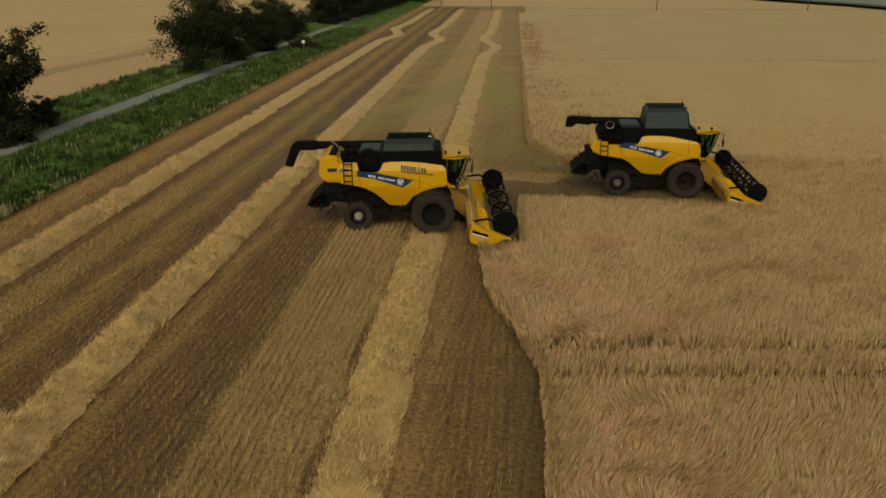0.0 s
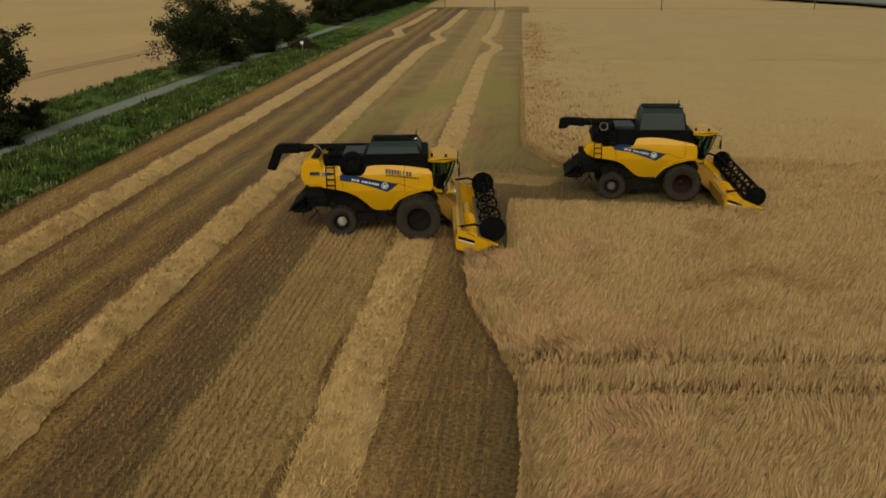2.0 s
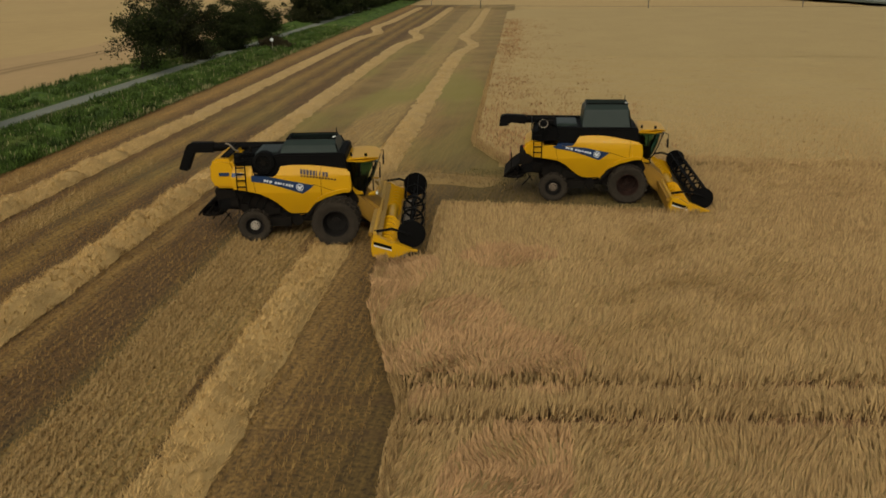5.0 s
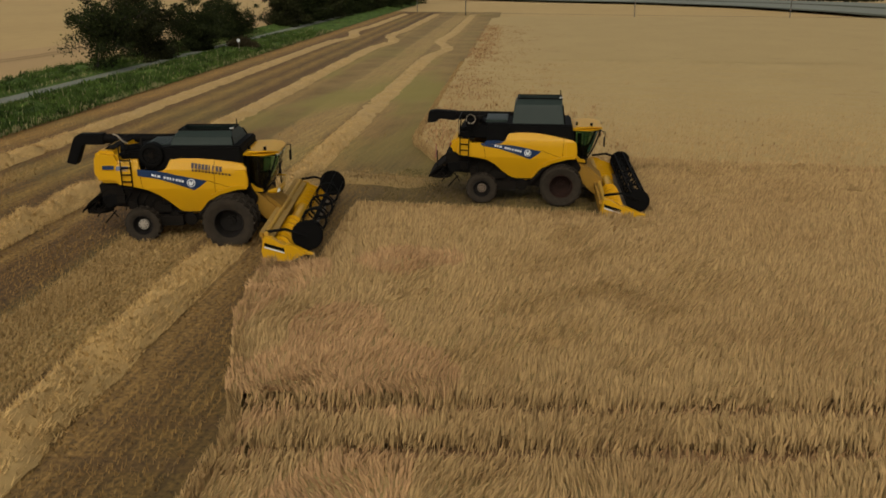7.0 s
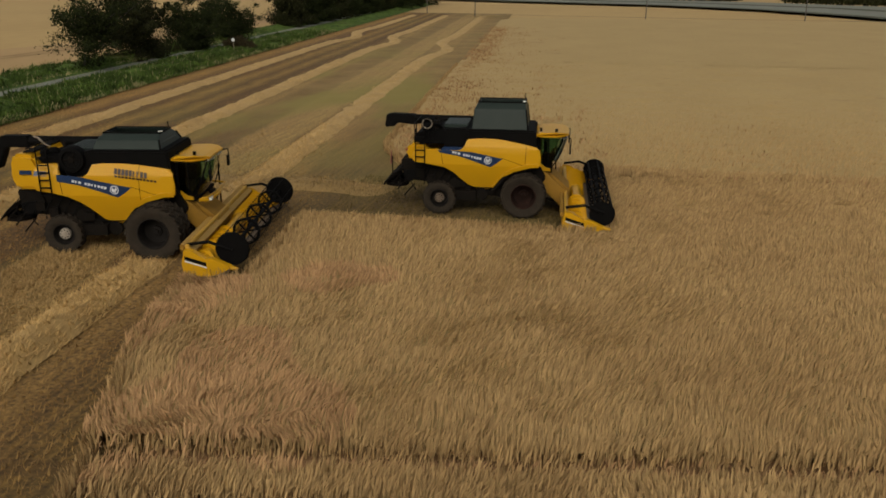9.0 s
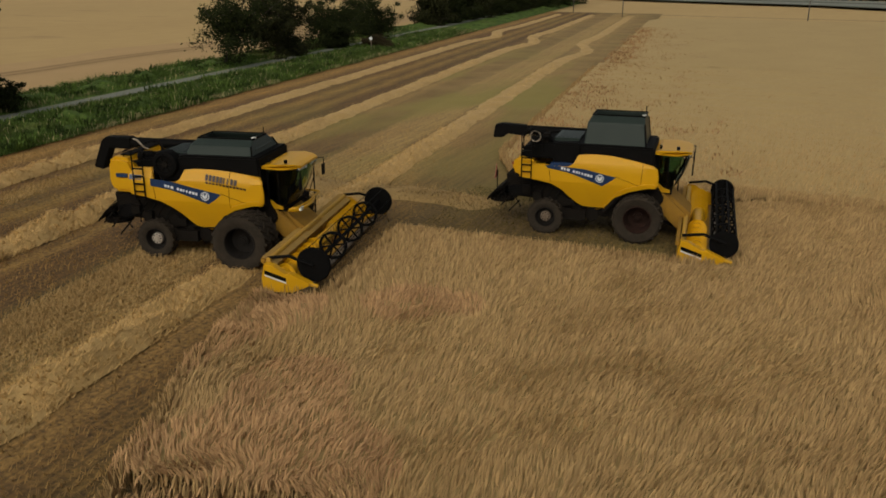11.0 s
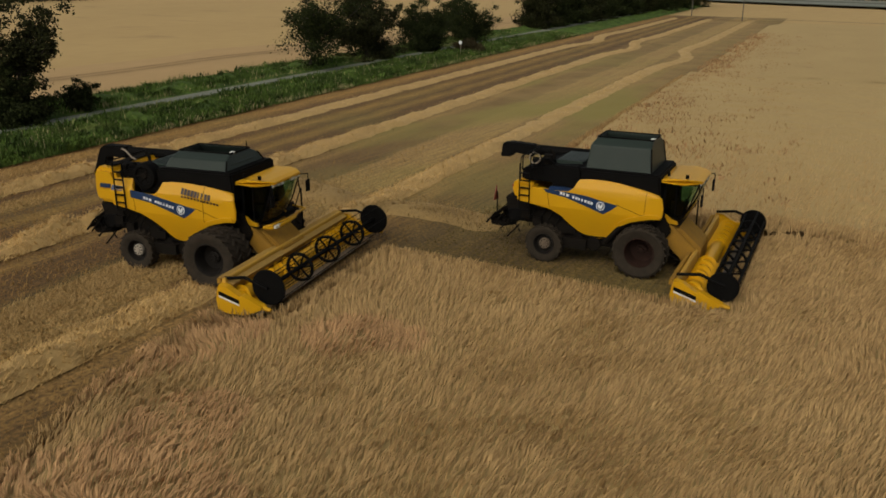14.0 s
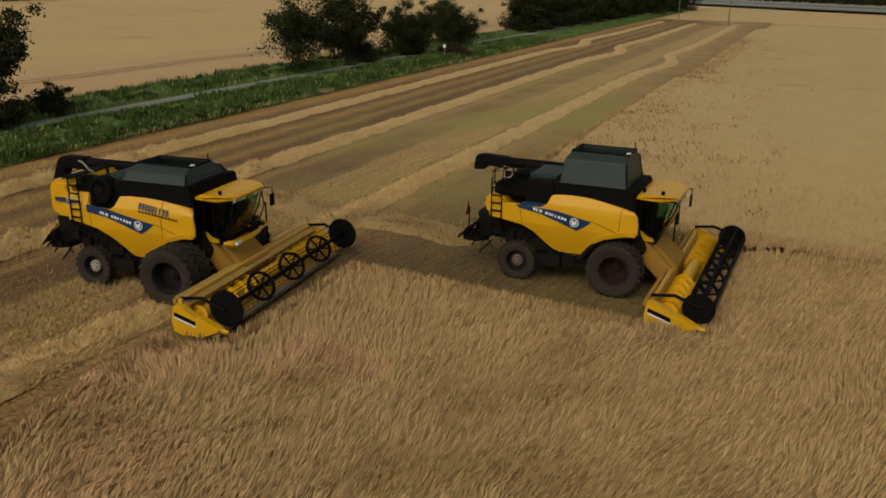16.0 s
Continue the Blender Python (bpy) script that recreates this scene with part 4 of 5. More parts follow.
for i, (x, y, h, sp, dn, low) in enumerate([
    (-46.2, 7.4, 8.6, 3.1, 0.1, 0.36), (-46.9, 13.0, 2.5, 1.9, 0.15, 0.1), (-50.6, 45.0, 9.8, 4.9, 0.3, 0.2), (-51.2, 57.0, 9.6, 4.6, 1.3, 0.1),
    (-51.6, 70.5, 6.9, 4.3, 1.4, 0.05), (-54.0, 87.0, 7.9, 4.4, 1.6, 0.05), (-58.0, 122.0, 9.5, 4.8, 1.6, 0.04), (-58.5, 131.0, 9.5, 4.9, 1.6, 0.04),
    (-58.8, 141.0, 9.5, 5.0, 1.5, 0.04), (-59.2, 152.0, 9.5, 5.2, 1.5, 0.04), (-59.5, 164.0, 10.0, 5.4, 1.5, 0.04), (-59.7, 177.0, 10.0, 5.8, 1.4, 0.04),
    (-60.0, 192.0, 10.5, 6.2, 1.3, 0.04), (-60.0, 209.0, 11.0, 6.8, 1.3, 0.04), (-60.0, 228.0, 11.0, 6.8, 1.3, 0.04), (-60.0, 250.0, 11.0, 6.8, 1.3, 0.04),
]):
    tree(x, y, h, sp, LEAF if i % 3 else LEAF2, 40 + i, dn, low, 0.42 if i == 0 else 0.2, (0.8, 0.4, 0.65, 1.0, 1.0, 1.0)[i] if i < 6 else 1.0, 0.2 if i == 2 else 0.0)
tree(-46.3, 6.9, 4.0, 2.7, LEAF, 79, 2.6, 0.03, 0.25, 1.0, 0.0, "hedge_shrub", "dense dark hedge shrub below a tall tree")
tree(-44.8, 71.0, 1.6, 2.3, BRAMBLE, 80, 0.9, 0.02, 0.2, 1.0, 0.0, "bush", "low brownish bramble bush on the grass verge")

# ---- road sign, poles, far edge ----
sign = new("road_sign")
sign.location = (-43.4, 66.0, 0)
part("post", tube([(0, 0, 0), (0, 0, 1.9)], 0.05, 10), STEEL, sign)
part("plate", lathe([(0.22, -0.02), (0.22, 0.02)], 20, (0, -0.07, 1.75)), WHITE, sign, "pale round plate seen from behind")
tagged(sign, "small pale round road sign on a thin post", "road sign")


def utility_pole(x, y, h=9.0):
    ob = new("utility_pole")
    ob.location = (x, y, 0)
    part("pole", tube([(0, 0, -0.2), (0, 0, h)], [0.12, 0.09], 10), POLE, ob, smooth=True)
    part("crossarm", box(-0.9, 0.9, -0.06, 0.06, h - 0.7, h - 0.55, 0.01), POLE, ob)
    for q in (-0.8, 0.0, 0.8):
        part("insulator", tube([(q, 0, h - 0.55), (q, 0, h - 0.35)], 0.05, 8), WHITE, ob)
    tagged(ob, "tall weathered wooden utility pole at the field edge", "utility pole", "poles along the field edge")


for p in ((-46.0, 192.0), (-30.0, 172.0), (9.5, 163.0), (42.0, 160.0)):
    utility_pole(*p)
mv, mf = [], []
for k in range(60):
    x = -48 + 3.0 * k
    y = 172 - 0.23 * (x + 30) + 0.0011 * (x + 30) ** 2
    w = 0.8 + 0.5 * noise.noise((x * 0.11, 4, 0))
    mv += [(x, y - w, 0.6), (x, y + w, 0.6)]
mf = [(2 * k, 2 * k + 2, 2 * k + 3, 2 * k + 1) for k in range(59)]
edge_path = from_arrays("field_margin", mv, mf, MARGIN)
tagged(edge_path, "thin bare brown margin along the line of poles", "margin", kind="structure")
FAR_LINE = [Vector(p) for p in ((-150, 345), (-90, 312), (-55, 290), (-20, 268), (15, 249), (40, 222), (57, 185), (69, 142), (79, 90), (87, 30))]


def ribbon(name, a, b, z, mat):
    """A band beside the field's far boundary, from a to b metres beyond it."""
    verts = []
    for k, p in enumerate(FAR_LINE):
        d = (FAR_LINE[min(k + 1, len(FAR_LINE) - 1)] - FAR_LINE[max(k - 1, 0)]).normalized()
        out = Vector((-d.y, d.x))
        verts += [(*(p + out * a), z), (*(p + out * b), z)]
    return from_arrays(name, verts, [(2 * k, 2 * k + 2, 2 * k + 3, 2 * k + 1) for k in range(len(FAR_LINE) - 1)], mat)


tagged(ribbon("field_ditch", 0, 5, 0.62, DITCH), "dark ditch along the far boundary of the wheat", "ditch", kind="structure")
tagged(ribbon("far_road", 5, 26, 0.62, ASPHALT), "pale straight road beyond the wheat field", "road", kind="structure")
tagged(ribbon("field_ditch", 26, 34, 0.62, DITCH), "dark ditch beyond the far road", "ditch", kind="structure")
tagged(ribbon("far_road", 34, 56, 0.62, ASPHALT), "second pale band of the road beyond the field", "road", kind="structure")
n = 22000
t = rng.random(n) * (len(FAR_LINE) - 1)
i0 = t.astype(int)
line = np.array([tuple(p) for p in FAR_LINE])
step = line[i0 + 1] - line[i0]
out = np.stack([-step[:, 1], step[:, 0]], 1) / np.linalg.norm(step, axis=1)[:, None]
xy = line[i0] + step * (t - i0)[:, None] + out * rng.uniform(58, 74, n)[:, None]
hedge = blades("far_hedge", np.column_stack([xy, 0.3 + rng.uniform(0, 2.6, n)]), rng.uniform(0, math.tau, n), rng.uniform(0.6, 1.5, n), rng.uniform(0.3, 1.0, n), rng.uniform(0.4, 0.9, n), LEAF2)
tagged(hedge, "dark far hedge along the road", "hedge", kind="stuff")

n = 6000
y = rng.uniform(20, 330, n)
x = -232 - 0.16 * (y - 60) - rng.uniform(0, 8, n)
side_hedge = blades("far_hedge", np.stack([x, y, 0.1 + rng.uniform(0, 0.9, n)], 1), rng.uniform(0, math.tau, n), rng.uniform(0.5, 1.1, n), rng.uniform(0.3, 1.0, n), rng.uniform(0.5, 1.0, n), LEAF2)
tagged(side_hedge, "dark low hedge across the far field", "hedge", kind="stuff")


# ---- combine harvesters ----
def wheel(name, parent, x, y, r, w, rim_mat, lugs, side):
    """A wheel on the axle at (x, y): side is -1 for the right, 1 for the left."""
    hub = new(name)
    hub.parent = parent
    hub.location = (x, y, r)
    rr = r * 0.56
    prof = [(rr, -w * 0.36), (r * 0.72, -w * 0.47), (r * 0.88, -w * 0.5), (r * 0.955, -w * 0.44), (r * 0.965, 0), (r * 0.955, w * 0.44), (r * 0.88, w * 0.5), (r * 0.72, w * 0.47), (rr, w * 0.36)]
    part("tyre", lathe(prof, 48, cap=False), RUBBER, hub, "deep-lugged dusty black tyre", True)
    lug_mesh = None
    for k in range(lugs):
        for half in (-1, 1):
            a = (k + (0.25 if half > 0 else -0.25)) * math.tau / lugs
            turn = Matrix.Rotation(-a, 4, "Y") @ Matrix.Translation((r * 0.962, half * w * 0.26, 0)) @ Matrix.Rotation(half * 0.65, 4, "X")
            if lug_mesh is None:
                lug = part("lug", box(-0.03, 0.04, -w * 0.27, w * 0.27, -0.036 * r, 0.036 * r, 0), RUBBER, hub)
                lug_mesh = lug.data
                lug.matrix_local = turn
            else:
                lug = new("lug", lug_mesh)
                lug.parent = hub
                lug.matrix_local = turn
    o = side * w * 0.36
    deep = -o * (1.0 if r > 0.8 else 0.1)
    part("rim", lathe([(rr * 1.03, o * 1.05), (rr * 0.97, o * 1.08), (rr * 0.92, o * 0.9), (rr * 0.86, o * 0.3), (rr * 0.8, deep), (rr * 0.4, deep * 1.02), (0.01, deep * 1.02)], 32, cap=False), RIM if r < 0.8 else rim_mat, hub, smooth=True)
    reach = o * 0.55 if r < 0.8 else deep + o * 0.35
    size = rr * (0.52 if r < 0.8 else 0.36)
    part("hub_plate", lathe([(size, deep), (size * 0.96, reach), (size * 0.45, reach + o * 0.06), (size * 0.4, reach + o * 0.25), (0.01, reach + o * 0.27)], 24), rim_mat, hub, "pale bolted hub" if r < 0.8 else "")
    for k in range(8):
        a = k * math.tau / 8
        part("wheel_nut", lathe([(0.025, reach), (0.025, reach + o * 0.12)], 6, (size * 0.72 * math.cos(a), 0, size * 0.72 * math.sin(a))), CHASSIS, hub)
    return hub


def tuck(z):
    """How far the side panel leans in at a height: the upper part towards the tank, the lower part to the ground."""
    return 0.55 * max(z - 2.86, 0) + 0.34 * max(2.16 - z, 0) ** 1.2


def contoured(bm, side):
    """Cuts a panel at several heights and leans it in above and below its flat middle."""
    for z in (1.2, 1.45, 1.7, 1.95, 2.16, 2.86, 2.98, 3.12):
        bmesh.ops.bisect_plane(bm, geom=bm.verts[:] + bm.edges[:] + bm.faces[:], plane_co=(0, 0, z), plane_no=(0, 0, 1), dist=0.0005)
    for v in bm.verts:
        v.co.y -= side * tuck(v.co.z)
    return bm


def seam(x0, z0, x1, z1, parent):
    """A dark joint down the panel, following its lean."""
    n = 8
    pts = [(x0 + (x1 - x0) * k / n, -1.622 + tuck(z0 + (z1 - z0) * k / n), z0 + (z1 - z0) * k / n) for k in range(n + 1)]
    return part("panel_seam", tube(pts, 0.009, 5), BLACK, parent)


def decal(name, x0, z0, x1, z1, h, y, mat, parent, skew=0.0, lean=1.0):
    """A thin strip on the side panel from one end to the other."""
    bm = bmesh.new()
    a = [bm.verts.new(p) for p in ((x0, y + lean * tuck(z0), z0), (x1, y + lean * tuck(z1), z1), (x1 + skew, y + lean * tuck(z1 + h), z1 + h), (x0 + skew, y + lean * tuck(z0 + h), z0 + h))]
    f = bm.faces.new(a)
    g = bmesh.ops.extrude_face_region(bm, geom=[f])
    bmesh.ops.translate(bm, verts=[v for v in g["geom"] if isinstance(v, bmesh.types.BMVert)], vec=(0, -0.004, 0))
    bmesh.ops.recalc_face_normals(bm, faces=bm.faces)
    return part(name, bm, mat, parent)


def poly_decal(name, pts, y, mat, parent):
    bm = prism(pts, y, y - 0.004, 0)
    return part(name, bm, mat, parent)


ARCH = [(0.25, 2.14), (-0.1, 2.04), (-0.45, 1.93), (-0.72, 1.76), (-0.95, 1.53), (-1.15, 1.26), (-1.32, 1.1)]
SHORT_PANEL = [(-4.6, 2.22), (-4.64, 2.5), (-4.5, 2.74), (-3.62, 2.78), (-3.4, 2.74), (-2.72, 2.74), (-2.5, 2.88), (-2.38, 3.18), (-1.7, 3.26), (-0.95, 3.2), (0.14, 3.0), (0.5, 2.92), (0.56, 2.5), (0.55, 2.2)] + ARCH + [(-1.6, 1.03), (-2.0, 1.08), (-2.35, 1.25), (-2.65, 1.5), (-2.95, 1.8), (-3.35, 2.02), (-3.9, 2.12)]
LONG_PANEL = [(-4.3, 2.3), (-4.36, 2.7), (-4.3, 3.22), (-3.52, 3.24), (-3.38, 2.82), (-2.6, 2.8), (-2.42, 2.92), (-2.28, 3.24), (-1.7, 3.32), (-0.95, 3.27), (0.14, 3.12), (0.5, 3.06), (0.56, 2.6), (0.55, 2.25)] + ARCH + [(-1.55, 1.03), (-1.85, 1.06), (-2.1, 1.19), (-2.3, 1.4), (-2.5, 1.62), (-2.8, 1.86), (-3.2, 2.08), (-3.75, 2.22)]


def combine(m, panel, duals, hood_low, hood_top, hood_rear, hood_half, tank_top, tank_base, slope, chute, decals, warning, label):
    c = new("combine_harvester")
    c.matrix_world = m
    tagged(c, label, "combine harvester", "harvesters working the field")
    # running gear
    for side, y in ((-1, -1.6), (1, 1.6)):
        for off in (0.0, 0.62) if duals else (0.0,):
            wheel("front_wheel", c, 0, y + side * off, 0.99 if duals else 0.93, 0.58 if duals else 0.72, RIM if duals else RUSTY_RIM, 22, side)
        wheel("rear_wheel", c, -3.52, y * 0.89, 0.69, 0.46, PALE_RIM if duals else DULL_RIM, 20, side)
    part("front_axle", box(-0.25, 0.25, -1.3, 1.3, 0.7, 1.1, 0.05), CHASSIS, c)
    part("rear_axle", box(-3.68, -3.36, -1.25, 1.25, 0.55, 0.85, 0.04), CHASSIS, c)
    part("chassis", prism([(-4.9, 1.5), (-4.7, 2.3), (0.5, 2.3), (0.9, 1.6), (0.6, 1.1), (-0.5, 0.75), (-2.6, 0.75), (-3.2, 1.2), (-4.4, 1.3)], -1.15, 1.15, 0.05), CHASSIS, c, "dusty black underbody")
    for x, z, r in ((-1.0, 0.95, 0.2), (-1.75, 0.85, 0.26), (-2.35, 0.95, 0.2), (-2.9, 1.3, 0.24)):
        part("drive_pulley", lathe([(r, -0.06), (r * 0.9, -0.08), (r * 0.9, 0.05), (r, 0.06)], 20, (x, -1.22, z)), CHASSIS, c)
    part("fuel_tank", box(-3.1, -2.0, -1.42, -1.1, 0.62, 1.0, 0.08), CHASSIS, c)
    for x, z, h in ((-3.9, 1.25, 0.35), (-4.35, 1.5, 0.3), (-2.6, 1.15, 0.25)):
        part("side_box", box(x - 0.16, x + 0.16, -1.34, -1.1, z, z + h, 0.03), CHASSIS, c)
    part("drive_belt", tube([(-1.0, -1.26, 1.15), (-1.75, -1.26, 1.11), (-2.35, -1.26, 1.15), (-2.9, -1.26, 1.54)], 0.03, 6), BLACK, c)
    for k in range(4):
        part("hydraulic_hose", tube([(-2.9 - 0.35 * k, -1.2, 1.9), (-3.1 - 0.35 * k, -1.34, 1.55), (-3.3 - 0.3 * k, -1.3, 1.2)], 0.025, 6), BLACK, c)
    part("step", box(-0.95, -0.55, -1.5, -1.2, 0.55, 0.6, 0.01), CHASSIS, c)
    # side panels and rear hood
    part("side_panel", contoured(prism(panel, -1.5, -1.62, 0.02, 0.01), -1), YELLOW, c, "glossy yellow side panel", True)
    part("side_panel", contoured(prism(panel, 1.5, 1.62, 0.02, 0.01), 1), YELLOW, c, "glossy yellow side panel", True)
    part("wheel_arch", tube([(0.62, -1.5, 2.18), (0.1, -1.5, 2.02), (-0.5, -1.5, 1.88), (-0.85, -1.5, 1.6), (-1.12, -1.5, 1.25), (-1.3, -1.5, 1.05)], 0.09, 8), CHASSIS, c)
    top = panel[10][1]
    seam(*((-0.62, 1.9, -0.6, top + 0.13) if duals else (0.02, 2.12, 0.06, top + 0.01)), c)
    seam(-3.36, 2.12 if not duals else 2.18, -3.46, 2.72 if not duals else 3.1, c)
    hr, ht = hood_rear, hood_top
    bm = prism([(hr + 0.25, hood_low), (hr + 0.05, hood_low + 0.16), (hr, hood_low + 0.43), (hr + 0.06, ht - 0.24), (hr + 0.22, ht - 0.06), (hr + 0.45, ht), (-4.3, ht - 0.06), (-4.02, hood_low + 0.6), (-4.02, hood_low)], -hood_half, hood_half, 0.13)
    for v in bm.verts:
        back = min(max((-4.5 - v.co.x) / (-4.5 - hr), 0), 1)
        v.co.y *= 1 - 0.16 * back * back
    part("rear_hood", bm, YELLOW, c, "rounded yellow rear hood", True)
    part("hood_grille", box(hr + 0.5, -4.45, -hood_half + 0.35, hood_half - 0.35, ht - 0.01, ht + 0.03, 0.01), CHASSIS, c)
    arch = [(0.6, 2.12), (0.25, 2.1), (-0.1, 2.0), (-0.45, 1.89), (-0.72, 1.72), (-0.95, 1.5), (-1.15, 1.24), (-1.3, 1.06)]
    flare = arch + [(x - 0.1 + 0.06 * k / 7, z + 0.17 - 0.03 * k / 7) for k, (x, z) in reversed(list(enumerate(arch)))]
    for y0, y1 in ((-1.6, -1.7), (1.6, 1.7)):
        part("arch_flare", contoured(prism(flare, y0, y1, 0.015), 1 if y0 > 0 else -1), YELLOW, c, smooth=True)
        part("front_panel", contoured(prism([(0.16, 2.24), (0.16, top - 0.03), (0.42, top - 0.08), (0.6, top - 0.14), (0.66, 2.5), (0.64, 2.16), (0.3, 2.2)], y0 + (0.02 if y0 < 0 else -0.02), y1 * 0.975, 0.03), 1 if y0 > 0 else -1), YELLOW, c, "square yellow corner panel by the cab")
    part("tail_lamp", box(hr - 0.01, hr + 0.06, -1.0, -0.88, hood_low + 0.35, hood_low + 0.45, 0.01), ORANGE, c)
    part("tail_lamp", box(hr - 0.01, hr + 0.06, 0.88, 1.0, hood_low + 0.35, hood_low + 0.45, 0.01), ORANGE, c)
    # straw hood and spreaders
    part("straw_hood", prism([(-5.05, 1.35), (-5.2, 2.22), (-4.3, 2.25), (-4.0, 1.3)], -1.2, 1.2, 0.05), CHASSIS, c)
    for y in (-0.62, 0.62):
        part("spreader_disc", tube([(-5.45, y, 1.02), (-5.45, y, 1.12)], 0.5, 20), CHASSIS, c)
        for k in range(5):
            a = k * math.tau / 5
            part("spreader_blade", box(-5.45 + 0.1 * math.cos(a), -5.45 + 0.55 * math.cos(a) + 0.04, y + 0.1 * math.sin(a), y + 0.5 * math.sin(a) + 0.03, 1.12, 1.24, 0), CHASSIS, c)
    part("deflector", prism([(-5.1, 1.75), (-5.15, 1.8), (-5.95, 1.2), (-5.9, 1.14)], -1.15, 1.15, 0.01), CHASSIS, c, "tilted dark straw deflector plate")
    for y in (-1.18, 1.18):
        part("deflector_arm", tube([(-4.9, y, 2.0), (-5.6, y, 1.5), (-5.95, y, 1.1)], 0.035, 8), CHASSIS, c)
    seam(-0.95, 2.48, -0.12, 2.2, c)
    seam(-0.12, 2.2, 0.2, 2.2, c)
    # clutter round the chopper
    for k, (x, z) in enumerate(((-4.6, 1.2), (-4.9, 1.45), (-5.2, 1.6))):
        part("chopper_bar", tube([(x, -1.26, z), (x - 0.45, -1.3, z - 0.5)], 0.03, 6), CHASSIS, c)
        part("chopper_hose", tube([(x + 0.1, -1.24, z + 0.35), (x - 0.15, -1.36, z + 0.1), (x + 0.05, -1.3, z - 0.25)], 0.025, 6), BLACK, c)
    part("chopper_shield", prism([(-5.0, 1.3), (-5.1, 1.75), (-4.5, 1.85), (-4.35, 1.4)], -1.2, -1.27, 0.02), BLACK, c)
    # decals
    rear = [(-3.5, 2.9), (-2.7, 2.82)] if duals else [(-3.6, 2.76), (-2.75, 2.72)]
    poly_decal("stripe", rear + [(-2.1, 2.68), (-1.6, 2.58), (-0.9, 2.44), (-1.15, 2.24), (-1.4, 2.08), (-2.1, 2.32), (-2.75, 2.52), (-3.5, 2.64)], -1.626, BLUE, c)
    if not duals:
        part("stripe_corner", prism([(-3.45, 2.72), (-3.38, 2.86), (-2.9, 2.88), (-2.52, 2.84), (-2.68, 2.72)], -1.5, -1.59, 0.01), BLUE, c)
    for k, w in enumerate((0.085, 0.06, 0.1, 0.0, 0.08, 0.085, 0.055, 0.055, 0.08, 0.085, 0.08)):
        x = -2.98 + 0.112 * k
        if w:
            decal("lettering", x, 2.63 - 0.024 * k, x + w, 2.63 - 0.024 * k - 0.2 * w, 0.088, -1.632, WHITE, c, 0.015)
    part("badge", lathe([(0.155, -0.004), (0.155, 0.004)], 24, (-1.5, -1.634, 2.36)), WHITE, c)
    part("badge_centre", lathe([(0.125, -0.004), (0.125, 0.004)], 20, (-1.5, -1.64, 2.36)), BLUE, c)
    poly_decal("badge_leaf", [(-1.55, 2.27), (-1.6, 2.38), (-1.54, 2.46), (-1.5, 2.36), (-1.44, 2.46), (-1.4, 2.38), (-1.46, 2.27)], -1.646, WHITE, c)
    if decals:
        for k in range(9):
            x = -1.46 + k * 0.132
            w = 0.05 if k in (5, 6) else 0.1
            decal("lettering", x, 2.93 - 0.017 * k, x + w, 2.93 - 0.017 * k - 0.13 * w, 0.19, -1.655, BROWN, c)
        for k in range(12):
            x = -1.44 + k * 0.125
            decal("lettering", x, 2.82 - 0.016 * k, x + 0.085, 2.81 - 0.016 * k, 0.07, -1.64, BROWN, c)
        part("hood_stripe", box(-4.85, -4.42, -hood_half + 0.0, -hood_half + 0.04, 2.86, 3.0, 0), BLUE, c)
        decal("stripe", -4.3, 2.84, -3.85, 2.83, 0.16, -1.626, BLUE, c)
    # grain tank and its raised cover
    part("grain_tank", prism([(-3.3, 2.8), (-3.25, 3.5), (-2.3, tank_base), (0.42, tank_base), (0.5, 2.75)], -1.4, 1.4, 0.06), BLACK, c, "matt black grain tank body")
    bm = bmesh.new()
    inward = -0.08 if duals else 0.0
    lo = [(-2.22 + inward, -1.2), (slope, -1.2), (slope, 1.2), (-2.22 + inward, 1.2)]
    mid = [(-2.14 + inward, -0.98), (slope - 0.1, -0.98), (slope - 0.1, 0.98), (-2.14 + inward, 0.98)]
    hi = [(-2.0 + inward, -0.6), (-0.06, -0.6), (-0.06, 0.6), (-2.0 + inward, 0.6)]
    rings = [(lo, tank_base + 0.005), (mid, tank_base + (tank_top - tank_base) * (0.62 if duals else 0.78)), (hi, tank_top), ([(x * 0.97 - 0.03, y * 0.9) for x, y in hi], tank_top - 0.01), ([(x * 0.9, y * 0.7) for x, y in lo], tank_base + 0.1)]
    rings = [[bm.verts.new((x, y, z)) for x, y in ring] for ring, z in rings]
    for p, q in zip(rings, rings[1:]):
        for k in range(4):
            bm.faces.new((p[k], p[(k + 1) % 4], q[(k + 1) % 4], q[k]))
    bm.faces.new(rings[-1])
    bmesh.ops.recalc_face_normals(bm, faces=bm.faces)
    bmesh.ops.bevel(bm, geom=[e for e in bm.edges if e.calc_face_angle(0) > 0.25 and e.calc_length() > 0.2], offset=0.05, segments=2, affect="EDGES", profile=0.5)
    cover = part("tank_cover", bm, TANK, c, "grey-green raised grain tank cover")
    for (x, y), (x2, y2) in zip(hi, hi[1:] + hi[:1]):
        part("cover_rim", tube([(x, y, tank_top), (x2, y2, tank_top)], 0.035, 8), BLACK, cover)
    for (x, y), (x2, y2) in zip(lo[1:3], mid[1:3]):
        part("cover_edge", tube([(x, y, tank_base), (x2, y2, tank_base + (tank_top - tank_base) * (0.62 if duals else 0.78))], 0.03, 6), BLACK, cover)
    part("antenna", tube([(-0.1, 0.5, tank_top), (-0.1, 0.5, tank_top + 0.25)], 0.02, 6), BLACK, c)
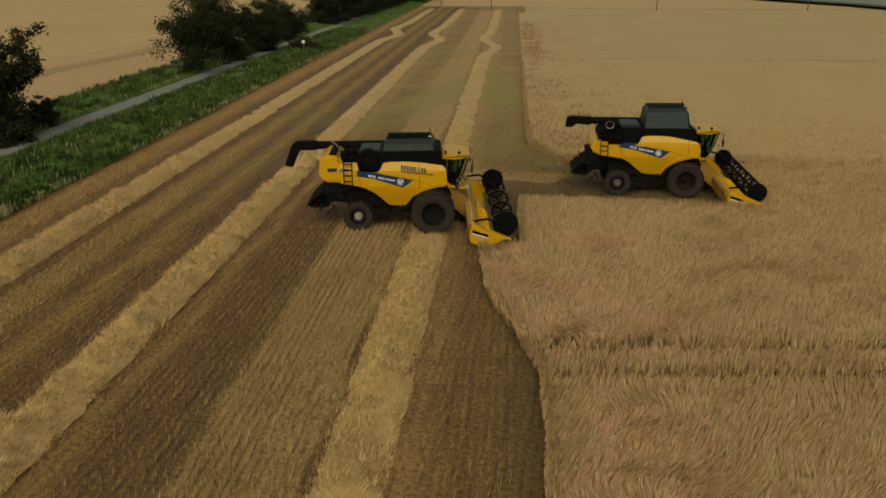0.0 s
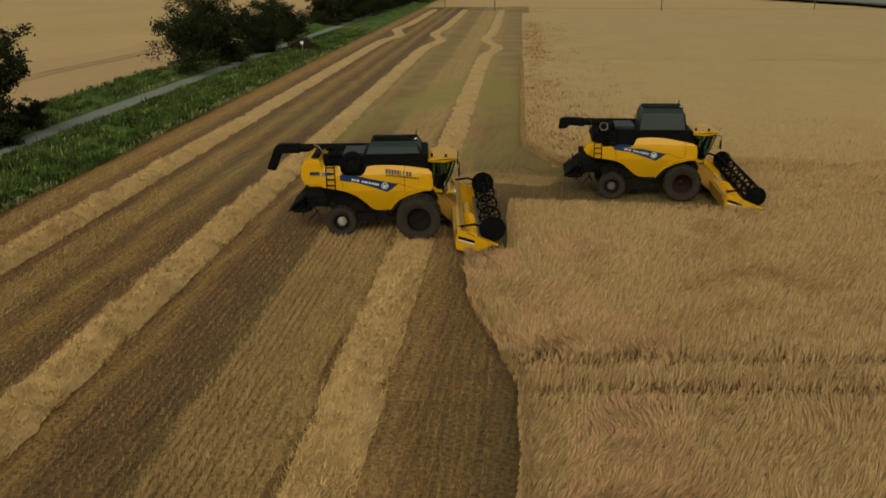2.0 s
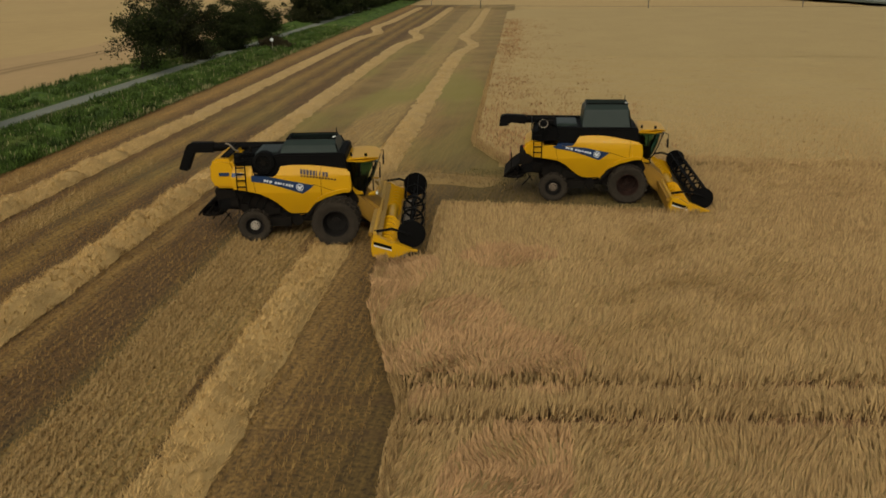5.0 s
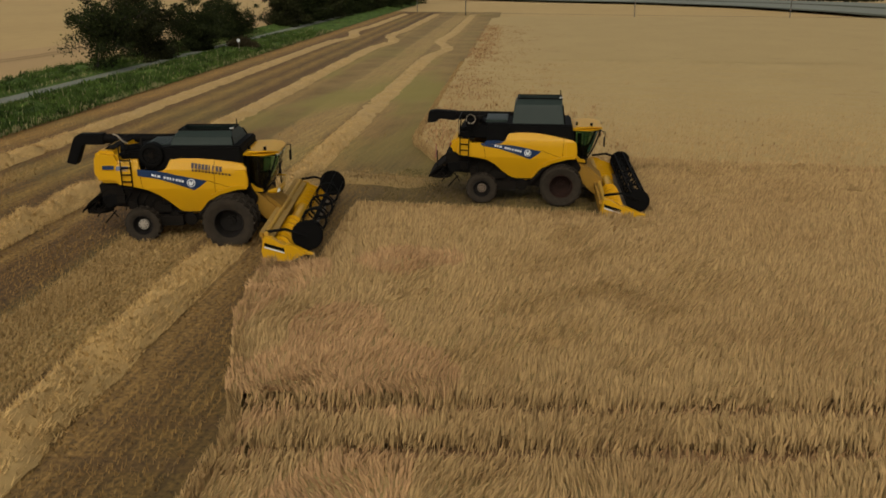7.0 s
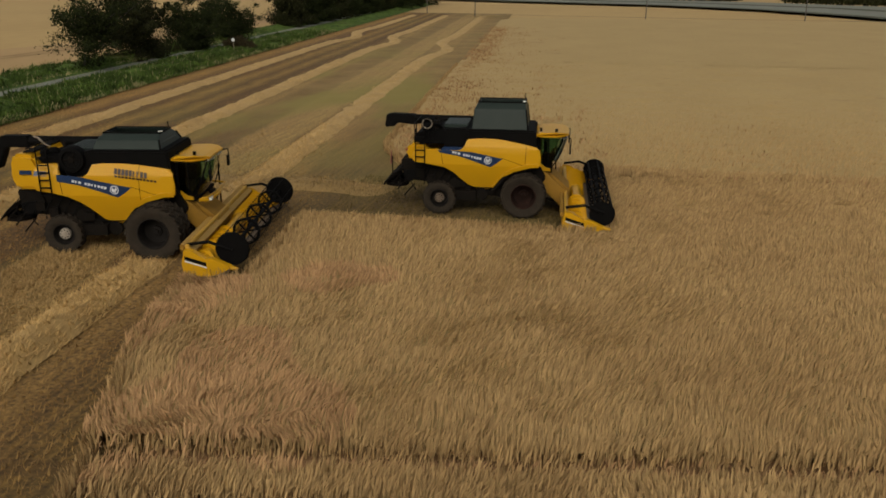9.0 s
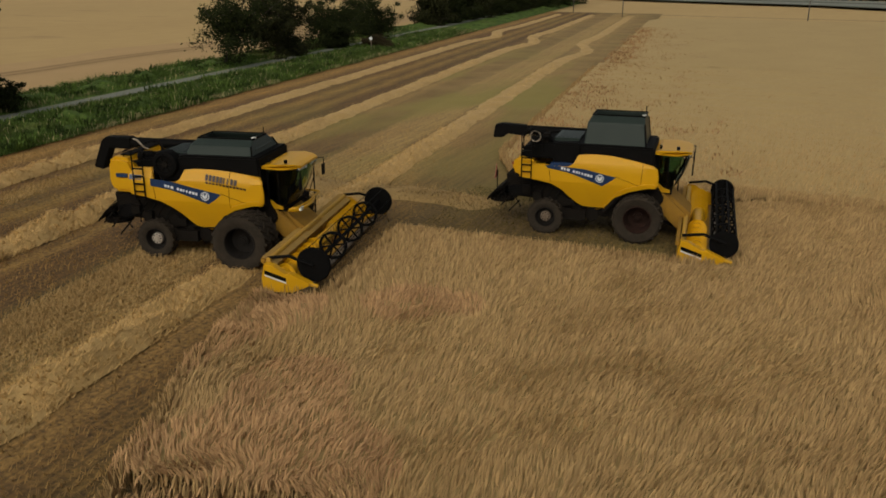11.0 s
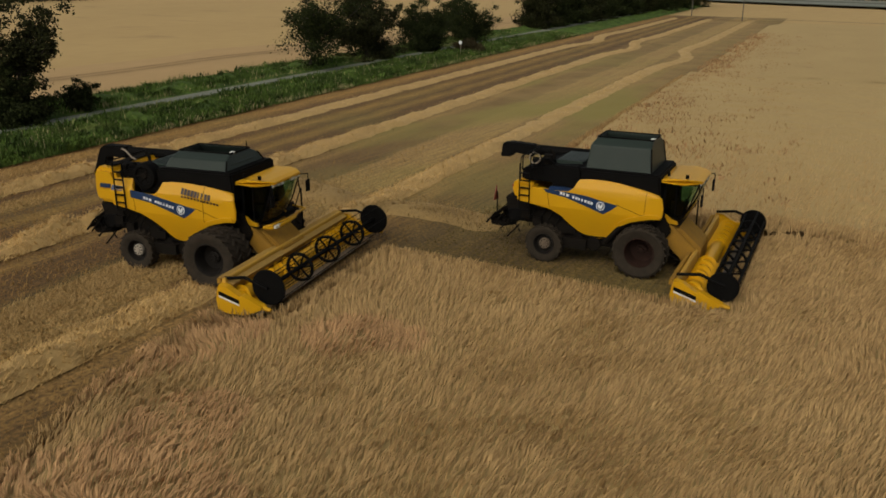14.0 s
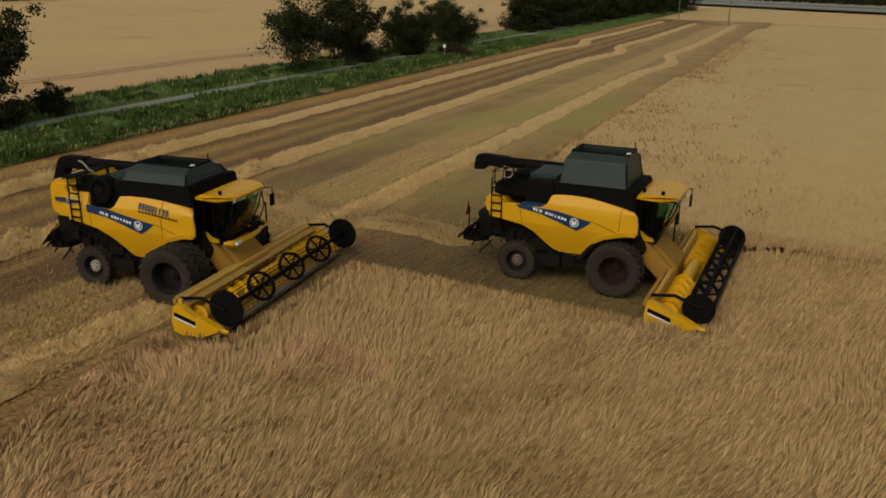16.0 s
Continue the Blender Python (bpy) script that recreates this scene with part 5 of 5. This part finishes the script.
    part("tank_lamp", box(-0.17, -0.03, -0.46, -0.34, tank_top - 0.02, tank_top + 0.05, 0.02), LAMP, c)
    # engine deck
    part("engine_cover", prism([(-4.6, 2.9), (-4.55, 3.35), (-3.9, 3.5), (-2.3, 3.6), (-2.3, 2.9)], -1.2, 1.2, 0.06), BLACK, c)
    part("engine_hatch", box(-3.4, -2.45, -0.8, 0.9, 3.55, 3.68, 0.04), TANK, c)
    if duals:
        screen = part("dust_screen", lathe([(0.46, 0.1), (0.47, -0.2), (0.44, -0.3), (0.32, -0.32), (0.29, -0.26), (0.01, -0.24)], 32, (-2.95, -1.24, 3.4)), BLACK, c, "round black dust screen", True)
        part("screen_hub", lathe([(0.12, 0.0), (0.1, -0.05), (0.01, -0.05)], 16, (-2.95, -1.49, 3.4)), CHASSIS, screen)
        for k in range(6):
            a = k * math.tau / 6
            part("screen_arm", tube([(-2.95, -1.5, 3.4), (-2.95 + 0.3 * math.cos(a), -1.53, 3.4 + 0.3 * math.sin(a))], 0.018, 6), CHASSIS, screen)
    else:
        part("cooling_box", prism([(-3.35, 2.75), (-3.35, 3.5), (-3.2, 3.62), (-2.4, 3.62), (-2.3, 3.5), (-2.3, 2.75)], -1.45, -1.1, 0.05), BLACK, c, "plain black cooling box")
        for x in (-3.75, -4.05):
            part("guard_hoop", tube([(x, -1.35, 3.2), (x - 0.02, -1.38, 3.7), (x - 0.1, -1.4, 3.95), (x - 0.3, -1.4, 4.02), (x - 0.45, -1.38, 3.85), (x - 0.45, -1.36, 3.3)], 0.024, 8), BLACK, c)
        part("hose_coil", tube([(-4.05 + 0.2 * math.cos(q * math.tau / 16), -1.36, 3.78 + 0.2 * math.sin(q * math.tau / 16)) for q in range(17)], 0.028, 8), STEEL, c, "pale round coil of hose")
        part("deck_tank", tube([(-3.7, -0.9, 3.45), (-3.7, -0.9, 3.85)], 0.16, 16), CHASSIS, c)
    part("muffler", tube([(-4.0, -0.95, 3.3), (-3.45, -0.95, 3.3)], 0.2, 16), CHASSIS, c, "dusty dark steel muffler", True)
    if duals:
        part("bent_pipe", tube([(-4.25, -0.2, 3.62), (-4.4, -0.25, 3.7), (-4.6, -0.3, 3.95), (-4.75, -0.3, 4.0)], 0.035, 10), STEEL, c, "bright bent steel pipe", True)
    for q in range(5):
        part("hatch_slat", box(-3.3 + 0.17 * q, -3.22 + 0.17 * q, -0.7, 0.8, 3.685, 3.7, 0.004), TANK, c)
    part("exhaust_pipe", tube([(-3.75, -0.1, 3.4), (-3.75, -0.1, 3.72), (-3.88, -0.1, 3.88)], 0.06, 12), CHASSIS, c)
    part("air_cleaner", tube([(-4.3, -0.75, 3.5), (-3.5, -0.75, 3.5)], 0.18, 16), BLACK, c)
    part("deck_hose", tube([(-3.4, -1.0, 3.5), (-3.6, -1.15, 3.75), (-3.9, -1.1, 3.7), (-4.1, -1.0, 3.4)], 0.05, 8), BLACK, c)
    rail = part("deck_rail", tube([(-4.6, -1.3, 2.95), (-4.6, -1.3, 3.75), (-4.0, -1.3, 3.8), (-3.95, -1.3, 2.95)], 0.022, 8), BLACK, c)
    part("mid_rail", tube([(-4.6, -1.3, 3.35), (-3.97, -1.3, 3.38)], 0.018, 6), BLACK, rail)
    part("deck_rail", tube([(-4.6, -1.3, 3.75), (-4.62, 0.9, 3.75), (-4.62, 0.9, 3.0)], 0.022, 8), BLACK, c)
    lad, lx = (2.1, 0.4) if duals else (1.85, 0.0)
    ladder = part("ladder", tube([(lx - 4.5, -1.66, lad + 1.75), (lx - 4.5, -1.66, lad)], 0.025, 8), BLACK, c, "black rear access ladder")
    part("rail", tube([(lx - 4.12, -1.66, lad + 1.75), (lx - 4.12, -1.66, lad)], 0.025, 8), BLACK, ladder)
    for k in range(6):
        part("rung", box(lx - 4.5, lx - 4.12, -1.7, -1.62, lad + 0.03 + 0.27 * k, lad + 0.07 + 0.27 * k, 0.005), BLACK, ladder)
    back = 0.45 if duals else 0.0
    # unloading auger along the left side, folded back
    part("unloading_auger", tube([(-0.6, 1.35, 3.0), (-0.9, 1.4, 3.4), (-1.4, 1.4, 3.5), (-5.2 - back, 1.15, 3.56)], 0.2, 16), BLACK, c, "folded black unloading auger tube", True)
    part("auger_elbow", tube([(-0.6, 1.35, 2.3), (-0.6, 1.35, 3.1)], 0.24, 16), BLACK, c, smooth=True)
    if chute > 0.8:
        spout = prism([(-5.6, 3.78), (-6.6, 3.78), (-6.82, 3.64), (-7.25, 3.6 - chute), (-6.85, 3.5 - chute), (-6.48, 3.34), (-5.6, 3.34)], 0.93, 1.37, 0.04)
    else:
        spout = prism([(-4.9, 3.76), (-5.9, 3.8), (-6.2, 3.74), (-6.28, 3.2), (-5.85, 3.22), (-5.7, 3.4), (-4.9, 3.32)], 0.93, 1.37, 0.04)
    part("spout", spout, BLACK, c, "bent black rubber discharge spout")
    part("auger_bracket", tube([(-4.4, 1.15, 2.9), (-4.4, 1.2, 3.5)], 0.05, 8), BLACK, c)
    # cab
    cab = part("cab_frame", box(0.5, 0.6, -0.95, 0.95, 1.9, 3.34, 0.02), BLACK, c, "black cab frame")
    part("cab_floor", box(0.6, 1.08, -0.85, 0.85, 1.9, 1.97, 0.01), CHASSIS, cab)
    part("cab_ceiling", prism([(0.6, 3.24), (0.6, 3.33), (1.7, 3.33), (1.62, 3.25)], -0.95, 0.95, 0.01), BLACK, cab)
    for y in (-1, 1):
        part("window_sill", prism([(0.6, 1.95), (0.6, 2.12), (1.06, 2.12), (1.02, 1.95)], y * 0.9, y * 0.97, 0.01), BLACK, cab)
    part("console", box(0.75, 1.15, -0.75, -0.45, 2.0, 2.55, 0.04), CHASSIS, cab)
    part("seat_cushion", box(0.72, 1.15, -0.28, 0.28, 2.25, 2.4, 0.06), BLACK, cab)
    wheel_rim = [(1.16 + 0.08 * math.cos(k * math.tau / 16), 0.19 * math.sin(k * math.tau / 16), 2.55 + 0.17 * math.cos(k * math.tau / 16)) for k in range(17)]
    part("steering_wheel", tube(wheel_rim, 0.018, 6), BLACK, cab)
    part("side_window", prism([(0.6, 2.08), (0.6, 3.24), (1.44, 3.24), (1.48, 3.14), (1.3, 2.5), (1.06, 2.08)], -0.953, -0.975, 0.004), GLASS, cab, "dark tinted glass")
    part("side_window", prism([(0.6, 2.08), (0.6, 3.24), (1.44, 3.24), (1.48, 3.14), (1.3, 2.5), (1.06, 2.08)], 0.953, 0.975, 0.004), GLASS, cab, "dark tinted glass")
    bm = bmesh.new()
    seg = 8
    rows = []
    for z, xf, hw in ((1.98, 1.1, 0.8), (2.2, 1.24, 0.86), (2.6, 1.42, 0.91), (3.26, 1.64, 0.94)):
        rows.append([bm.verts.new((xf + 0.14 * math.cos((k / seg - 0.5) * math.pi) , hw * math.sin((k / seg - 0.5) * math.pi), z)) for k in range(seg + 1)])
    for p, q in zip(rows, rows[1:]):
        for k in range(seg):
            bm.faces.new((p[k], p[k + 1], q[k + 1], q[k]))
    part("windscreen", bm, GLASS, cab, "curved dark tinted windscreen", True)
    for y in (-0.9, 0.9):
        part("window_pillar", tube([(1.1, y * 0.93, 1.98), (1.25, y * 0.99, 2.2), (1.43, y * 1.03, 2.6), (1.66, y * 1.05, 3.28)], 0.026, 8), BLACK, cab)
    part("door_bar", tube([(0.95, -0.99, 2.1), (0.95, -0.99, 3.22)], 0.025, 8), BLACK, cab)
    roof = prism([(0.4, 3.36), (0.4, 3.44), (0.62, 3.52), (1.2, 3.54), (1.55, 3.5), (1.78, 3.42), (1.76, 3.34), (1.2, 3.33)], -1.22, 1.22, 0.03)
    for v in roof.verts:
        if v.co.x > 1.3:
            v.co.y *= 1 - 0.85 * (v.co.x - 1.3) ** 1.4
        v.co.z -= 0.05 * (abs(v.co.y) / 1.2) ** 3
    part("cab_roof", roof, YELLOW, c, "overhanging yellow cab roof", smooth=False)
    for y in (-0.85, -0.6, -0.35, 0.35, 0.6, 0.85):
        part("work_lamp", box(1.7 - 0.1 * abs(y), 1.78 - 0.1 * abs(y), y - 0.09, y + 0.09, 3.24, 3.335, 0.02), LAMP, c, "round-cornered clear work lamp")
    part("beacon", tube([(0.62, -0.9, 3.5), (0.62, -0.9, 3.64)], 0.05, 12), BLACK, c)
    part("camera_knob", tube([(1.25, -1.0, 3.5), (1.25, -1.0, 3.62)], 0.06, 10), BLACK, c)
    for y in (-1, 1):
        arm = part("mirror_arm", tube([(1.65, y * 0.98, 3.3), (1.85, y * 1.25, 3.28), (1.85, y * 1.25, 3.0)], 0.02, 6), BLACK, c)
        part("mirror", box(1.8, 1.86, y * 1.25 - 0.11, y * 1.25 + 0.11, 2.65, 3.05, 0.02), BLACK, arm)
    part("cab_platform", box(0.55, 1.14, -0.95, 1.55, 1.78, 1.88, 0.02), CHASSIS, c)
    if duals:
        part("platform_rail", tube([(1.35, -0.95, 1.9), (1.55, -0.9, 1.93), (1.68, 0, 1.95), (1.6, 1.4, 1.95), (1.0, 1.6, 1.95)], 0.035, 8), YELLOW, c, "yellow guard rail below the windscreen")
    for y in (-1, 1):
        part("cab_corner", prism([(0.62, 1.86), (0.62, 2.2), (0.85, 2.02), (1.05, 1.96), (1.08, 1.84)], y * 0.9, y * 1.0, 0.015), YELLOW, c)
    if duals:
        bar = part("bumper_bar", tube([(1.28, -1.02, 1.86), (1.5, -0.92, 1.82), (1.66, -0.5, 1.84), (1.7, 0.0, 1.86), (1.66, 0.5, 1.88), (1.5, 1.0, 1.9)], 0.065, 10), YELLOW, c, "rounded yellow bumper bar with lamps", True)
        for y in (-0.78, -0.6):
            part("bar_lamp", box(1.6, 1.68, y - 0.07, y + 0.07, 1.8, 1.9, 0.02), LAMP, bar)
    part("seat_back", box(0.75, 0.9, -0.28, 0.28, 2.2, 2.95, 0.08), BLACK, cab)
    part("steering_column", tube([(1.05, 0, 1.95), (1.2, 0, 2.5)], 0.05, 8), BLACK, cab)
    part("cab_handrail", tube([(1.25, 1.25, 1.95), (1.45, 1.35, 2.6), (1.4, 1.35, 3.0)], 0.022, 6), BLACK, c)
    part("cab_ladder", tube([(1.3, 1.7, 2.6), (1.3, 1.75, 0.6)], 0.03, 8), BLACK, c)
    W0, W1 = -4.22, 4.15
    # feeder house
    fh = prism([(0.6, 1.2), (0.65, 1.8), (1.0, 1.8), (1.9, 1.05), (1.85, 0.3), (1.6, 0.3)], -0.8, 0.8, 0.04)
    # the cab's shade on the feeder is put into its paint colour
    part("feeder_house", fh, DUSTY_SHADED, c, "dusty yellow sloping feeder house, shade put into its colour")
    part("feeder_side", prism([(0.55, 1.3), (0.62, 1.86), (0.9, 1.8), (1.78, 0.98), (1.72, 0.4), (1.5, 0.4)], -0.81, -1.0, 0.03), DUSTY_SHADED, c)
    part("feeder_side", prism([(0.55, 1.3), (0.62, 1.86), (0.9, 1.8), (1.78, 0.98), (1.72, 0.4), (1.5, 0.4)], 0.81, 1.0, 0.03), DUSTY_SHADED, c)
    if duals:
        part("header_shelf", prism([(1.5, 1.14), (1.52, 1.2), (2.0, 0.98), (1.98, 0.92)], W0 + 0.1 if duals else -1.1, W1 - 0.1 if duals else 1.2, 0.01), CHAFFY, c, "chaff-strewn yellow plate above the header")
    part("lift_cylinder", tube([(0.5, -0.7, 0.75), (1.6, -0.7, 0.45)], 0.06, 10), CHASSIS, c)
    # header
    wall = 1.2 if duals else 1.02
    part("header_back", prism([(1.7, 0.25), (1.63, 0.35), (1.67, wall - 0.04), (1.75, wall), (1.81, wall - 0.04), (1.83, 0.35), (2.65, 0.2), (2.65, 0.14)], W0, W1, 0.015), DUSTY, c, "dusty yellow cutting header trough")
    part("header_beam", box(1.5, 1.625, W0, W1, wall - 0.2, wall - 0.05, 0.02), DUSTY_SHADED, c)
    # thin sheet added over the header's back to carry its shade
    part("rear_sheet", box(1.57, 1.615, W0 + 0.02, W1 - 0.02, 0.32, wall - 0.22, 0.01), DUSTY_SHADED, c, "dusty rear sheet of the header, shade put into its colour")
    part("knife_bar", box(2.65, 2.95, W0, W1, 0.12, 0.16, 0), STEEL, c)
    auger = part("header_auger", lathe([(0.24, W0 + 0.1), (0.24, W1 - 0.1)], 20, (2.2, 0, 0.58)), YELLOW, c, "yellow crop auger with spiral flights", True)
    for y0, y1, hand in ((W0 + 0.15, -0.7, 1), (0.85, W1 - 0.15, -1)):
        bm = bmesh.new()
        steps = 90
        prev = None
        for k in range(steps + 1):
            a = hand * k / steps * math.tau * 6
            y = y0 + (y1 - y0) * k / steps
            p = [bm.verts.new((2.2 + r * math.cos(a), y, 0.58 + r * math.sin(a))) for r in (0.22, 0.36)]
            if prev:
                bm.faces.new((prev[0], prev[1], p[1], p[0]))
            prev = p
        part("auger_flight", bm, YELLOW, auger)
    tipx = 3.2
    for y, o in ((W0, -1), (W1, 1)):
        div = prism([(1.6, 0.25), (1.56, 0.6), (1.66, 1.06), (1.95, 1.04), (2.4, 0.76), (2.52, 0.8), (2.85, 0.66), (tipx, 0.5), (tipx - 0.05, 0.4), (2.6, 0.16), (1.95, 0.14)], y, y + o * 0.26, 0.015, 0.04)
        dv = part("crop_divider", div, YELLOW, c, "pointed yellow crop divider with a striped flank")
        q = y + o * 0.262
        decal("divider_stripe", 1.7, 0.74, 2.4, 0.52, 0.13, q, BLACK, dv, 0.0, 0.0)
        decal("divider_stripe", 1.7, 0.68, 2.4, 0.46, 0.05, q, WHITE, dv, 0.0, 0.0)
        part("tip_shoe", tube([(2.8, y + o * 0.13, 0.52), (tipx + 0.2, y + o * 0.13, 0.4)], [0.1, 0.06], 8), YELLOW, dv)
        part("reel_arm", tube([(1.7, y - o * 0.12, 1.15), (2.4, y - o * 0.12, 1.25), (3.17, y - o * 0.12, 0.98)], 0.055, 8), BLACK, c)
    # reel
    rc, ry0, ry1, rad = (3.17, 1.0) if duals else (3.1, 0.92), W0 + 0.2, W1 - 0.2, 0.5 if duals else 0.42
    reel = part("reel", tube([(rc[0], ry0, rc[1]), (rc[0], ry1, rc[1])], 0.07, 12), BLACK, c, "black pick-up reel", True)
    for y in (ry0, ry1):
        part("reel_shield", lathe([(rad + 0.04, -0.035), (rad + 0.07, 0), (rad + 0.04, 0.035)], 28, (rc[0], y, rc[1])), BLACK, reel, "solid round black end shield")
    spiders = 4 if duals else 6
    bat, tines, thick = (0.014, 30, 0.008) if duals else (0.035, 48, 0.014)
    for k in range(1, spiders):
        y = ry0 + (ry1 - ry0) * k / spiders
        part("spider", lathe([(rad * 0.8, -0.04), (rad * 0.97, -0.04), (rad * 0.97, 0.04), (rad * 0.8, 0.04), (rad * 0.8, -0.04)], 24, (rc[0], y, rc[1]), cap=False), BLACK, reel, "round black reel wheel")
        for s in range(6):
            a = s * math.tau / 6 + 0.2
            part("spoke", tube([(rc[0], y, rc[1]), (rc[0] + rad * math.cos(a), y, rc[1] + rad * math.sin(a))], 0.035, 6), BLACK, reel)
    for s in range(6):
        a = s * math.tau / 6 + 0.2
        bx, bz = rc[0] + rad * math.cos(a), rc[1] + rad * math.sin(a)
        bm = tube([(bx, ry0, bz), (bx, ry1, bz)], bat, 6)
        for t in range(tines):
            y = ry0 + 0.08 + (ry1 - ry0 - 0.16) * t / (tines - 1)
            tube([(bx, y, bz), (bx + 0.05, y, bz - (0.2 if duals else 0.27))], [thick, thick * 0.5], 3, bm, False)
        part("tine_bar", bm, BLACK, reel)
    if warning:
        bm = bmesh.new()
        tri = [(-5.62, -1.3, 2.0), (-5.62, -0.8, 2.0), (-5.62, -1.05, 2.55)]
        f = bm.faces.new([bm.verts.new(p) for p in tri])
        g = bmesh.ops.extrude_face_region(bm, geom=[f])
        bmesh.ops.translate(bm, verts=[v for v in g["geom"] if isinstance(v, bmesh.types.BMVert)], vec=(-0.02, 0, 0))
        bmesh.ops.recalc_face_normals(bm, faces=bm.faces)
        part("warning_triangle", bm, ORANGE, c, "dull red slow-vehicle warning triangle")
        part("plate_post", tube([(-5.58, -1.05, 1.4), (-5.58, -1.05, 2.3)], 0.025, 6), BLACK, c)
    return c


combine(pose(-0.05, 0, 0, 0, 0, 4), SHORT_PANEL, False, 2.2, 2.95, -5.0, 1.35, 4.6, 3.58, 0.08, 0.55, False, True, "yellow combine harvester with tall raised tank cover, cutting standing wheat")
combine(pose(-12.41, -7.57, 0, 0, 0, 10.5), LONG_PANEL, True, 2.3, 3.58, -5.3, 1.5, 4.2, 3.72, 0.12, 1.0, True, False, "yellow combine harvester with brown lettering and dual tyres on stubble")
